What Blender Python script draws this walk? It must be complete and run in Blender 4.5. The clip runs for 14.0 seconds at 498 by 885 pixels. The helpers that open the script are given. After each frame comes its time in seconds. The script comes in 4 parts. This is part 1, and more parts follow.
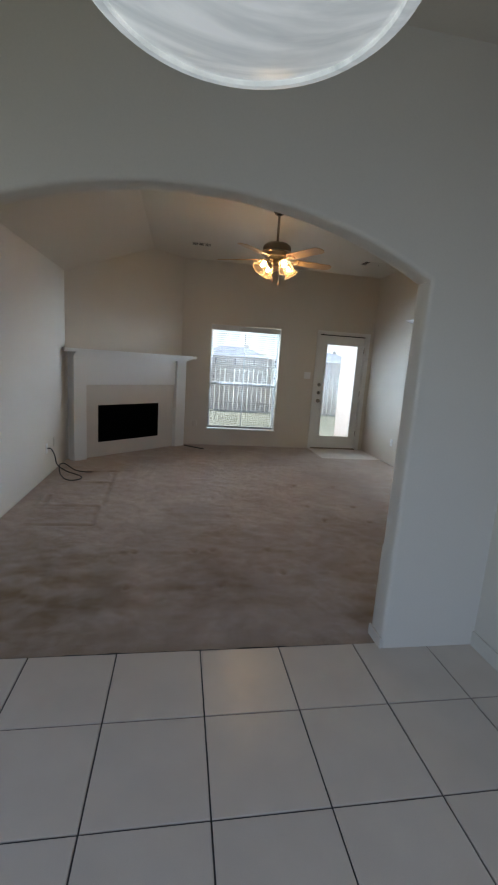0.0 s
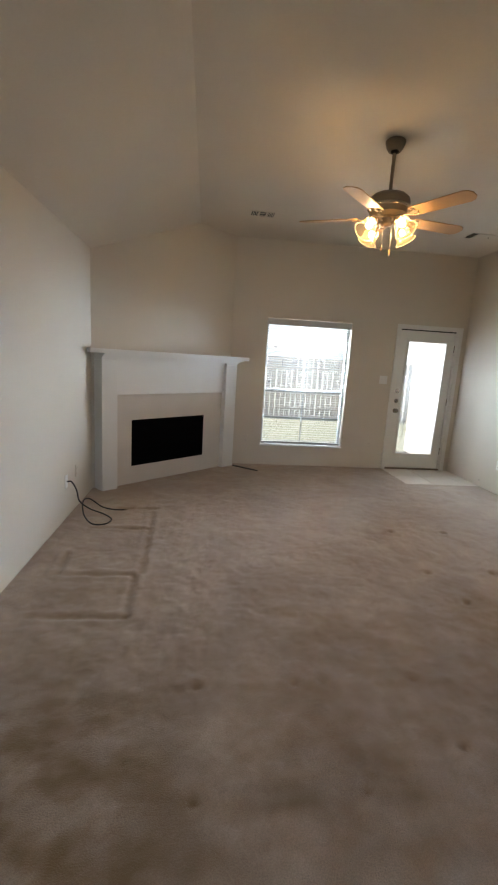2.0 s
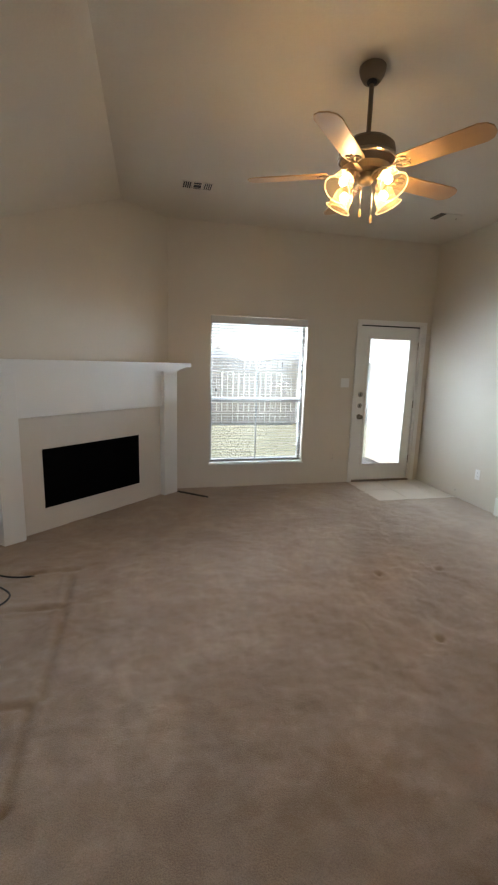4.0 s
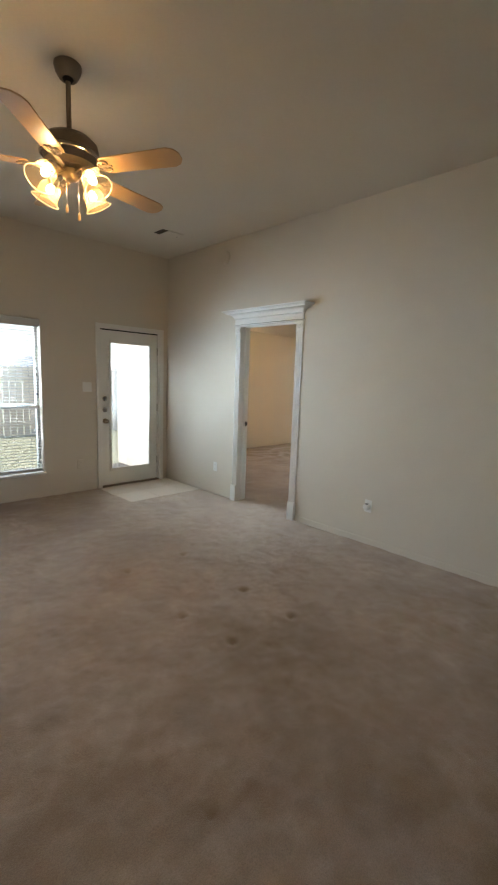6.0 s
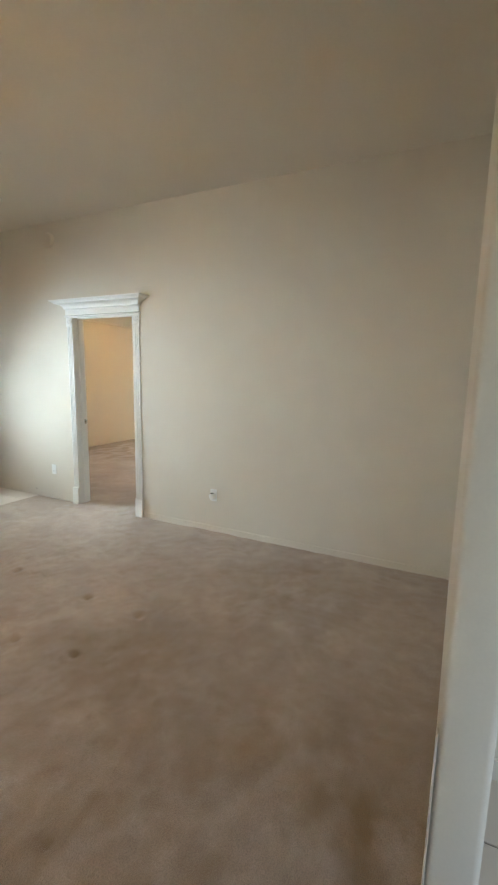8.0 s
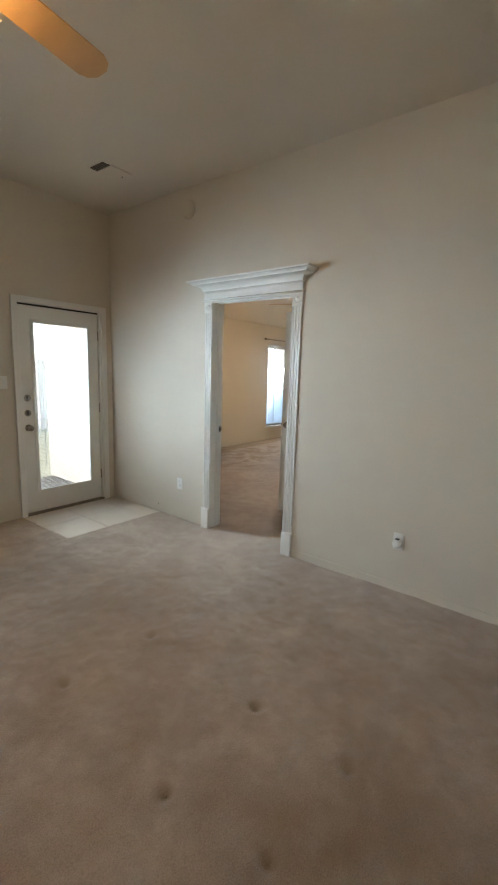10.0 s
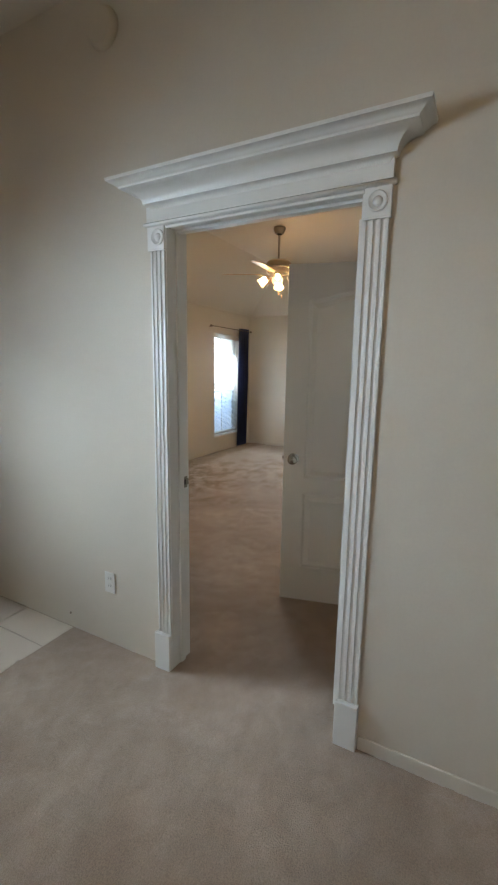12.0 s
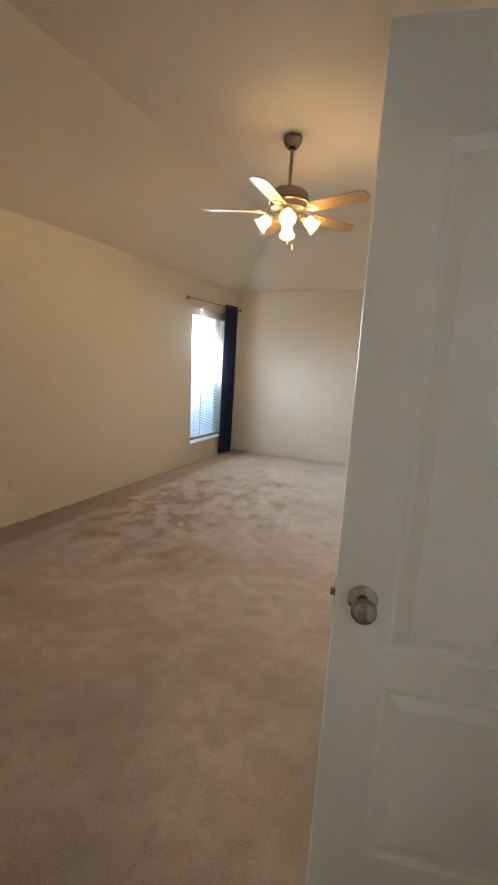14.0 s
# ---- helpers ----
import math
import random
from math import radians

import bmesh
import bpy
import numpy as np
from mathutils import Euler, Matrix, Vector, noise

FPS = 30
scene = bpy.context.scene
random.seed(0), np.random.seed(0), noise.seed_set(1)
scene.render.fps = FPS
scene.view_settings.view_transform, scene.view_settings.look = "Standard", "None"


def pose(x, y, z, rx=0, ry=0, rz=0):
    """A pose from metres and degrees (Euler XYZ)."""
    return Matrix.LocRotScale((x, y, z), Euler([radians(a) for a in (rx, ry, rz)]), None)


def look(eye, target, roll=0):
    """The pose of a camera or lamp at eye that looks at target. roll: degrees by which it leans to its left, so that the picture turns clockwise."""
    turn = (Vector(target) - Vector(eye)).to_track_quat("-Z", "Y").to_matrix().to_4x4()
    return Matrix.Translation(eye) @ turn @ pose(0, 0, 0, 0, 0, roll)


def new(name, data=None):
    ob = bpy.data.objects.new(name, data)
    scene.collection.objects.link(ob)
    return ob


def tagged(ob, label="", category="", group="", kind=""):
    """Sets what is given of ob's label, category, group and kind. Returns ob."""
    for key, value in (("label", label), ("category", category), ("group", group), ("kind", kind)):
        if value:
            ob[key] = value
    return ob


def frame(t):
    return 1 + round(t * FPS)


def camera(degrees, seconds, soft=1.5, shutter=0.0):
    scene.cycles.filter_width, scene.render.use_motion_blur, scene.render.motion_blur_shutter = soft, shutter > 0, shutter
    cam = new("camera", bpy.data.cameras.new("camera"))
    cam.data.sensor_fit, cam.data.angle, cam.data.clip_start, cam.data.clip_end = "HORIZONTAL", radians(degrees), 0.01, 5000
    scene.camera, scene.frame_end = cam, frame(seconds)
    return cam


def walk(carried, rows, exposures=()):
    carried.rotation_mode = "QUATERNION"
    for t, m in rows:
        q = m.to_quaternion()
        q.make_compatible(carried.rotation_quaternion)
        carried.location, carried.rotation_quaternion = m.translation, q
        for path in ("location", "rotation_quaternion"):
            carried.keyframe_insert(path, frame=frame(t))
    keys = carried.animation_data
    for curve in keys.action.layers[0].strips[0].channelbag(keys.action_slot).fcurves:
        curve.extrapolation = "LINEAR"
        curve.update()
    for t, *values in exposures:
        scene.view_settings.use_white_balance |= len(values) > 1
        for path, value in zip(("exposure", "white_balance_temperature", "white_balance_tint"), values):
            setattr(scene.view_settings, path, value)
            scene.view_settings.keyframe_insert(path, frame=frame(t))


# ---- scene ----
cam = camera(60.3, 14.0, soft=2.15)
PATH = [
    (0, (0.091, 0.241, 1.494), (0.419, 2.178, 1.124), 3.9),
    (0.5, (-0.035, 0.568, 1.494), (0.196, 2.518, 1.116), 4.2),
    (1, (-0.139, 0.874, 1.509), (0.081, 2.825, 1.131), 4.6),
    (1.5, (-0.178, 1.272, 1.503), (0.019, 3.225, 1.119), 4.9),
    (2, (-0.222, 1.664, 1.494), (-0.012, 3.617, 1.114), 3.5),
    (2.2, (-0.252, 1.815, 1.504), (-0.011, 3.765, 1.127), 3.0),
    (4.3, (-0.106, 2.606, 1.546), (0.44, 4.497, 1.19), 1.3),
    (4.5, (-0.101, 2.599, 1.554), (0.546, 4.458, 1.201), 1.6),
    (5, (-0.046, 2.581, 1.52), (0.845, 4.341, 1.189), 2.0),
    (5.5, (-0.01, 2.538, 1.511), (1.132, 4.15, 1.196), 2.1),
    (6, (0.02, 2.452, 1.477), (1.405, 3.865, 1.187), 1.95),
    (6.5, (0.046, 2.394, 1.483), (1.648, 3.555, 1.196), 2.1),
    (7, (0.085, 2.32, 1.505), (1.844, 3.224, 1.207), 2.05),
    (7.5, (0.091, 2.307, 1.528), (1.92, 3.054, 1.219), 2.2),
    (8, (0.081, 2.343, 1.504), (1.851, 3.221, 1.193), 1.1),
    (8.5, (0.022, 2.512, 1.484), (1.616, 3.681, 1.174), 1.1),
    (8.7, (0.047, 2.592, 1.485), (1.592, 3.821, 1.164), 1.5),
    (10.8, (1.129, 4.199, 1.474), (2.717, 5.37, 1.142), 2.7),
    (11, (1.248, 4.361, 1.467), (2.877, 5.473, 1.135), 2.2),
    (11.5, (1.568, 4.692, 1.477), (3.302, 5.633, 1.146), 1.6),
    (12, (1.966, 4.96, 1.497), (3.705, 5.887, 1.156), 0.9),
    (12.5, (2.366, 5.199, 1.479), (4.123, 6.088, 1.128), 1.4),
    (13, (2.739, 5.416, 1.476), (4.512, 6.271, 1.118), 1.9),
    (13.5, (3.11, 5.586, 1.492), (4.875, 6.446, 1.115), 2.0),
    (14, (3.468, 5.803, 1.476), (5.236, 6.655, 1.092), 3.0),
]
walk(cam, [(t, look(eye, target, roll)) for t, eye, target, roll in PATH], [(0, 1.12, 6000, 9), (0.5, 1.38, 6150, 9), (1, 1.6, 6450, 9), (2, 1.67, 6550, 10), (4.5, 1.54, 6600, 9), (5.5, 1.44, 6650, 8), (6.5, 1.55, 6650, 5.5), (7.5, 1.98, 6700, 4), (8, 2.08, 6700, 4), (8.5, 1.8, 6700, 5.5), (11, 1.36, 6550, 7), (12, 1.06, 6500, 8), (12.5, 1.22, 6450, 8), (13, 1.5, 6450, 8), (13.5, 1.54, 6500, 7), (14, 1.5, 6450, 8)])

# ---- world, sun, light ----
SUN_AZ, SUN_EL = 292, 56   # compass degrees from +y, clockwise; degrees above the horizon
world = bpy.data.worlds.new("sky")
scene.world = world
world.use_nodes = True
sky = world.node_tree.nodes.new("ShaderNodeTexSky")
sky.sky_type, sky.sun_disc = "NISHITA", False
sky.sun_elevation, sky.sun_rotation = radians(SUN_EL), radians(SUN_AZ)
world.node_tree.links.new(sky.outputs[0], world.node_tree.nodes["Background"].inputs[0])
world.node_tree.nodes["Background"].inputs[1].default_value = 0.12
sun = new("sun", bpy.data.lights.new("sun", "SUN"))
sun.data.energy, sun.data.angle, sun.data.color = 3.4, radians(0.5), (1, 0.95, 0.87)
to_sun = Vector((math.sin(radians(SUN_AZ)) * math.cos(radians(SUN_EL)), math.cos(radians(SUN_AZ)) * math.cos(radians(SUN_EL)), math.sin(radians(SUN_EL))))
sun.matrix_world = look(to_sun * 40, (0, 0, 0))


def sky_lamp(name, eye, target, width, height, watts, spread, colour):
    """The sky's light in an opening, falling inwards and down; also used for added fill lamps."""
    lamp = new(name, bpy.data.lights.new(name, "AREA"))
    lamp.data.shape, lamp.data.size, lamp.data.size_y = "RECTANGLE", width, height
    lamp.data.energy, lamp.data.spread, lamp.data.color = watts, radians(spread), colour
    lamp.matrix_world = look(eye, target)
    return lamp


DAY, COOL = (0.66, 0.82, 1.0), (0.50, 0.66, 1.0)
sky_lamp("window_daylight", (1.19, 8.12, 1.8), (1.19, 7.12, 0.6), 1.15, 0.55, 14, 78, DAY)
sky_lamp("door_daylight", (2.94, 7.98, 1.65), (2.94, 6.98, 0.45), 0.56, 1.0, 5.2, 78, DAY)
sky_lamp("bedroom_daylight", (8.75, 9.3, 1.75), (8.00, 8.3, 0.65), 0.85, 1.0, 48, 140, DAY)
sky_lamp("bedroom_daylight_west", (8.72, 9.3, 1.7), (5.0, 6.3, 0.2), 0.85, 1.0, 12, 110, DAY)
sky_lamp("window_daylight_east", (0.98, 8.10, 1.62), (1.68, 7.54, 1.31), 0.5, 1.0, 18, 96, DAY)
sky_lamp("window_daylight_west", (1.42, 8.10, 1.62), (0.72, 7.64, 1.22), 0.5, 1.0, 13, 82, DAY)
sky_lamp("door_daylight_west", (2.92, 7.98, 1.55), (2.15, 7.34, 1.22), 0.56, 1.0, 7, 42, DAY)
sky_lamp("door_daylight_east", (2.90, 7.98, 1.6), (3.50, 5.75, 0.0), 0.56, 0.9, 2.1, 44, DAY)
# unseen lamp, added to lift the bedroom floor past the side door
sky_lamp("side_room_fill", (4.95, 4.6, 2.45), (4.97, 5.2, 0.6), 0.7, 0.6, 4, 170, (1.0, 0.93, 0.85))
sky_lamp("entry_daylight", (0.7, -2.6, 1.3), (0.9, 0.7, -0.2), 1.4, 1.9, 7.6, 96, COOL)
# fill lamp in an unseen west opening, added for the cool light on the jamb
sky_lamp("hall_west_fill", (-1.95, 0.9, 1.4), (0.0, 1.0, 0.7), 1.7, 1.7, 2.9, 120, COOL)


# ---- materials ----
def material(name, colour, rough=0.6, metal=0.0, vary=0.12, grain=(25.0, 260.0), bump=0.1, size=0.002, tint=None, stain=0.0, stain_scale=2.2, coat=0.0):
    """Base colour varied at two scales, with a fine relief; stain: darker blotches with a shape of their own."""
    m = bpy.data.materials.new(name)
    m.use_nodes = True
    nodes, links = m.node_tree.nodes, m.node_tree.links
    shader = nodes["Principled BSDF"]
    shader.inputs["Roughness"].default_value, shader.inputs["Metallic"].default_value = rough, metal
    shader.inputs["Coat Weight"].default_value = coat
    where = nodes.new("ShaderNodeTexCoord")
    big, fine = nodes.new("ShaderNodeTexNoise"), nodes.new("ShaderNodeTexNoise")
    for node, scale in ((big, grain[0] / 10), (fine, grain[1])):
        node.inputs["Scale"].default_value, node.inputs["Detail"].default_value = scale, 5
        links.new(where.outputs["Object"], node.inputs["Vector"])
    ramp = nodes.new("ShaderNodeMapRange")
    ramp.inputs["From Min"].default_value, ramp.inputs["From Max"].default_value = 0.3, 0.7
    mix = nodes.new("ShaderNodeMix")
    mix.data_type = "RGBA"
    second = tint or [c * (1 - vary) for c in colour]
    mix.inputs["A"].default_value, mix.inputs["B"].default_value = (*colour, 1), (*second, 1)
    add = nodes.new("ShaderNodeMath")
    add.operation = "MULTIPLY_ADD"
    add.inputs[1].default_value = 0.45
    links.new(fine.outputs["Fac"], add.inputs[0])
    half = nodes.new("ShaderNodeMath")
    half.operation = "MULTIPLY"
    half.inputs[1].default_value = 0.55
    links.new(big.outputs["Fac"], half.inputs[0])
    links.new(half.outputs[0], add.inputs[2])
    links.new(add.outputs[0], ramp.inputs["Value"])
    links.new(ramp.outputs[0], mix.inputs["Factor"])
    out = mix.outputs["Result"]
    if stain:
        spots = nodes.new("ShaderNodeTexNoise")
        spots.inputs["Scale"].default_value, spots.inputs["Detail"].default_value, spots.inputs["Distortion"].default_value = stain_scale, 6, 0.6
        links.new(where.outputs["Object"], spots.inputs["Vector"])
        edge = nodes.new("ShaderNodeMapRange")
        edge.inputs["From Min"].default_value, edge.inputs["From Max"].default_value = 0.5, 0.72
        edge.inputs["To Max"].default_value = stain
        links.new(spots.outputs["Fac"], edge.inputs["Value"])
        worn = nodes.new("ShaderNodeMix")
        worn.data_type = "RGBA"
        worn.inputs["B"].default_value = (colour[0] * 0.45, colour[1] * 0.40, colour[2] * 0.34, 1)
        links.new(out, worn.inputs["A"])
        links.new(edge.outputs[0], worn.inputs["Factor"])
        out = worn.outputs["Result"]
    links.new(out, shader.inputs["Base Color"])
    relief = nodes.new("ShaderNodeBump")
    relief.inputs["Strength"].default_value, relief.inputs["Distance"].default_value = bump, size
    links.new(fine.outputs["Fac"], relief.inputs["Height"])
    links.new(relief.outputs["Normal"], shader.inputs["Normal"])
    return m


def pile(name, light, dark, dirt_shade):
    """Cut-pile carpet: tufts, brushed patches of two tones, and a brown tone where the mesh asks for it."""
    m = bpy.data.materials.new(name)
    m.use_nodes = True
    nodes, links = m.node_tree.nodes, m.node_tree.links
    shader = nodes["Principled BSDF"]
    shader.inputs["Roughness"].default_value, shader.inputs["Specular IOR Level"].default_value = 1.0, 0.1
    shader.inputs["Sheen Weight"].default_value, shader.inputs["Sheen Roughness"].default_value = 0.3, 0.5
    where = nodes.new("ShaderNodeTexCoord")

    def cloud(scale, detail, low, high, twist=0.0):
        node, span = nodes.new("ShaderNodeTexNoise"), nodes.new("ShaderNodeMapRange")
        node.inputs["Scale"].default_value, node.inputs["Detail"].default_value, node.inputs["Distortion"].default_value = scale, detail, twist
        links.new(where.outputs["Object"], node.inputs["Vector"])
        span.inputs["From Min"].default_value, span.inputs["From Max"].default_value = low, high
        links.new(node.outputs["Fac"], span.inputs["Value"])
        return span.outputs[0]

    def blend(fac, a, b, kind="MIX"):
        node = nodes.new("ShaderNodeMix")
        node.data_type, node.blend_type = "RGBA", kind
        for value, socket in ((fac, node.inputs["Factor"]), (a, node.inputs["A"]), (b, node.inputs["B"])):
            if isinstance(value, (int, float)):
                socket.default_value = value
            elif isinstance(value, tuple):
                socket.default_value = (*value, 1)
            else:
                links.new(value, socket)
        return node.outputs["Result"]

    tuft, brushed = cloud(210, 7, 0.28, 0.72), cloud(1.9, 7, 0.36, 0.66, 0.9)
    colour = blend(brushed, light, dark)
    small = cloud(11, 5, 0.35, 0.68, 0.5)
    colour = blend(blend(0.45, (0, 0, 0), small), colour, tuple(c * 0.8 for c in dark))
    speck = blend(tuft, (0.80, 0.79, 0.78), (1.18, 1.18, 1.18))
    colour = blend(1.0, colour, speck, "MULTIPLY")
    # the mesh's mask holds stains, and shade painted into dents and seams
    soil_shade = nodes.new("ShaderNodeAttribute")
    soil_shade.attribute_name = "soil_shade"
    colour = blend(soil_shade.outputs["Fac"], colour, dirt_shade)
    links.new(colour, shader.inputs["Base Color"])
    relief, lumps = nodes.new("ShaderNodeBump"), nodes.new("ShaderNodeBump")
    relief.inputs["Strength"].default_value, relief.inputs["Distance"].default_value = 0.45, 0.006
    lumps.inputs["Strength"].default_value, lumps.inputs["Distance"].default_value = 0.14, 0.02
    links.new(tuft, relief.inputs["Height"]), links.new(small, lumps.inputs["Height"])
    links.new(lumps.outputs["Normal"], relief.inputs["Normal"])
    links.new(relief.outputs["Normal"], shader.inputs["Normal"])
    return m


def glow(name, colour, strength):
    m = bpy.data.materials.new(name)
    m.use_nodes = True
    shader = m.node_tree.nodes["Principled BSDF"]
    shader.inputs["Base Color"].default_value, shader.inputs["Roughness"].default_value = (0.9, 0.85, 0.75, 1), 0.35
    shader.inputs["Emission Color"].default_value, shader.inputs["Emission Strength"].default_value = (*colour, 1), strength
    return m


def lit_glass(name, colour, strength, see_through, cloud=(0.9, 0.8, 0.62)):
    """Thin frosted glass round a burning bulb: lets part of the light through, scatters the rest and glows with it."""
    m = bpy.data.materials.new(name)
    m.use_nodes = True
    nodes, links = m.node_tree.nodes, m.node_tree.links
    nodes.remove(nodes["Principled BSDF"])
    thin, cloudy, mix, light, both = (nodes.new("ShaderNode" + k) for k in ("BsdfTransparent", "BsdfTranslucent", "MixShader", "Emission", "AddShader"))
    cloudy.inputs[0].default_value = (*cloud, 1)
    mix.inputs[0].default_value = see_through
    light.inputs[0].default_value, light.inputs[1].default_value = (*colour, 1), strength
    links.new(cloudy.outputs[0], mix.inputs[1]), links.new(thin.outputs[0], mix.inputs[2])
    links.new(mix.outputs[0], both.inputs[0]), links.new(light.outputs[0], both.inputs[1])
    links.new(both.outputs[0], nodes["Material Output"].inputs["Surface"])
    return m


def clear(name, rough=0.0, colour=(1, 1, 1)):
    m = bpy.data.materials.new(name)
    m.use_nodes = True
    shader = m.node_tree.nodes["Principled BSDF"]
    shader.inputs["Base Color"].default_value = (*colour, 1)
    shader.inputs["Transmission Weight"].default_value, shader.inputs["Roughness"].default_value = 1, rough
    shader.inputs["IOR"].default_value = 1.45
    return m


WALL = material("wall_paint", (0.64, 0.575, 0.475), 0.75, vary=0.06, grain=(9, 90), bump=0.25, size=0.002)
CEIL = material("ceiling_paint", (0.64, 0.575, 0.475), 0.85, vary=0.06, grain=(8, 70), bump=0.35, size=0.003)
TRIM = material("white_trim_paint", (0.76, 0.745, 0.70), 0.35, vary=0.05, grain=(30, 200), bump=0.05, size=0.001)
DOOR = material("door_paint", (0.77, 0.76, 0.71), 0.42, vary=0.05, grain=(20, 160), bump=0.1, size=0.001)
CARPET = pile("carpet_pile", (0.435, 0.335, 0.257), (0.335, 0.248, 0.183), (0.20, 0.125, 0.056))
TILE = material("floor_tile_glaze", (0.62, 0.53, 0.43), 0.28, vary=0.14, grain=(50, 300), bump=0.08, size=0.001)
GROUT = material("dark_grout", (0.07, 0.065, 0.06), 0.9, vary=0.3, bump=0.4)
HEARTH = material("surround_tile", (0.66, 0.60, 0.52), 0.4, vary=0.1, grain=(30, 200), bump=0.1)
# near-black with its sheen cut, so the firebox reads as a dark hollow
BLACK = material("firebox_black", (0.003, 0.003, 0.003), 0.9, vary=0.4)
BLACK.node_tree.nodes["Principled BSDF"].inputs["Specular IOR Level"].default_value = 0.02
NICKEL = material("brushed_nickel", (0.40, 0.37, 0.33), 0.2, metal=1, vary=0.12, grain=(60, 500))
BRONZE = material("aged_pewter_metal", (0.27, 0.215, 0.16), 0.55, metal=0.75, vary=0.25, grain=(60, 400))
PEWTER = material("warm_nickel_metal", (0.40, 0.34, 0.28), 0.38, metal=0.9, vary=0.2, grain=(60, 400))
BLADE = material("blade_veneer", (0.51, 0.31, 0.13), 0.45, tint=(0.42, 0.245, 0.10), grain=(60, 300), bump=0.06)
PLASTIC = material("white_plastic", (0.78, 0.77, 0.73), 0.4, vary=0.04, bump=0.03)
SLAT = material("white_blind_slat", (0.44, 0.42, 0.39), 0.45, vary=0.04, bump=0.03)
SLAT_FINE = lit_glass("thin_blind_slat", (1, 1, 1), 0.0, 0.25, (0.88, 0.88, 0.86))
SCREEN = lit_glass("insect_screen_mesh", (1, 1, 1), 0.0, 0.2, (0.62, 0.72, 0.85))
VINYL = material("window_vinyl", (0.55, 0.54, 0.51), 0.45, vary=0.06)
# also stands in for the shade inside gaps, slots and holes
DARK = material("dark_void", (0.03, 0.027, 0.024), 0.9, vary=0.3)
CABLE = material("black_cable_rubber", (0.012, 0.012, 0.013), 0.45, vary=0.3)
NAVY = material("navy_curtain_cloth", (0.020, 0.034, 0.115), 0.55, vary=0.3, grain=(60, 500), bump=0.3)
GRASS = material("lawn_soil", (0.24, 0.26, 0.18), 0.95, tint=(0.36, 0.35, 0.27), grain=(4, 60), bump=0.8, size=0.03)
BLADE_GRASS = material("grass_blade", (0.20, 0.24, 0.14), 0.8, tint=(0.34, 0.33, 0.24), grain=(10, 60))
CEDAR = material("weathered_cedar", (0.68, 0.60, 0.51), 0.85, tint=(0.56, 0.48, 0.40), grain=(30, 120), bump=0.3)
BRICK = material("pale_brick", (0.66, 0.61, 0.55), 0.85, tint=(0.54, 0.48, 0.42), grain=(60, 200), bump=0.4, size=0.004)
SHINGLE = material("roof_shingle", (0.30, 0.32, 0.36), 0.9, tint=(0.23, 0.25, 0.28), grain=(40, 200), bump=0.6, size=0.01)
SOFFIT = material("eave_paint", (0.7, 0.68, 0.62), 0.6, vary=0.05)
GLASS = clear("window_glass")
SHADE = lit_glass("seeded_lamp_glass", (1.0, 0.60, 0.24), 0.10, 0.36, (0.17, 0.11, 0.05))
RIM = lit_glass("lamp_glass_rim", (1.0, 0.66, 0.30), 0.5, 0.2, (0.5, 0.38, 0.2))
SHADE_WHITE = lit_glass("frosted_lamp_glass", (1.0, 0.68, 0.34), 0.8, 0.14, (0.38, 0.28, 0.16))
BULB = glow("living_bulb", (1.0, 0.65, 0.31), 185.0)
BULB_BED = glow("bedroom_bulb", (1.0, 0.635, 0.295), 560.0)
ALABASTER = material("alabaster_glass", (0.86, 0.86, 0.82), 0.36, tint=(0.58, 0.60, 0.57), grain=(60, 26), bump=0.05, size=0.001, coat=0.05)
swirl, veins = (ALABASTER.node_tree.nodes.new("ShaderNodeTex" + k) for k in ("Coord", "Noise"))
stretch = ALABASTER.node_tree.nodes.new("ShaderNodeMapping")
stretch.inputs["Scale"].default_value, stretch.inputs["Rotation"].default_value = (3.0, 14.0, 3.0), (0, 0, 0.35)
veins.inputs["Scale"].default_value, veins.inputs["Detail"].default_value, veins.inputs["Distortion"].default_value = 1.0, 4, 2.2
ALABASTER.node_tree.links.new(swirl.outputs["Object"], stretch.inputs["Vector"])
ALABASTER.node_tree.links.new(stretch.outputs[0], veins.inputs["Vector"])
for node in [n for n in ALABASTER.node_tree.nodes if n.type == "MAP_RANGE"]:
    ALABASTER.node_tree.links.new(veins.outputs["Fac"], node.inputs["Value"])
glaze = ALABASTER.node_tree.nodes["Principled BSDF"]   # faint glow put into the glass itself; no bulb stands inside
ALABASTER.node_tree.links.new(glaze.inputs["Base Color"].links[0].from_socket, glaze.inputs["Emission Color"])
glaze.inputs["Emission Strength"].default_value = 0.17


# ---- mesh helpers ----
def part(name, bm, mat, parent=None, label="", smooth=0):
    """Links a bmesh as one mesh object under a thing or a part. smooth: degrees under which edges are shaded round."""
    bmesh.ops.recalc_face_normals(bm, faces=bm.faces)
    if smooth:
        for f in bm.faces:
            f.smooth = True
        for e in bm.edges:
            if len(e.link_faces) == 2 and e.calc_face_angle(0) > radians(smooth):
                e.smooth = False
    mesh = bpy.data.meshes.new(name)
    bm.to_mesh(mesh)
    bm.free()
    mesh.materials.append(mat)
    ob = new(name, mesh)
    ob.parent = parent
    return tagged(ob, label)


def thing(name, m, label, category, group="", kind=""):
    ob = new(name)
    ob.empty_display_size = 0.1
    ob.matrix_world = m
    return tagged(ob, label, category, group, kind)


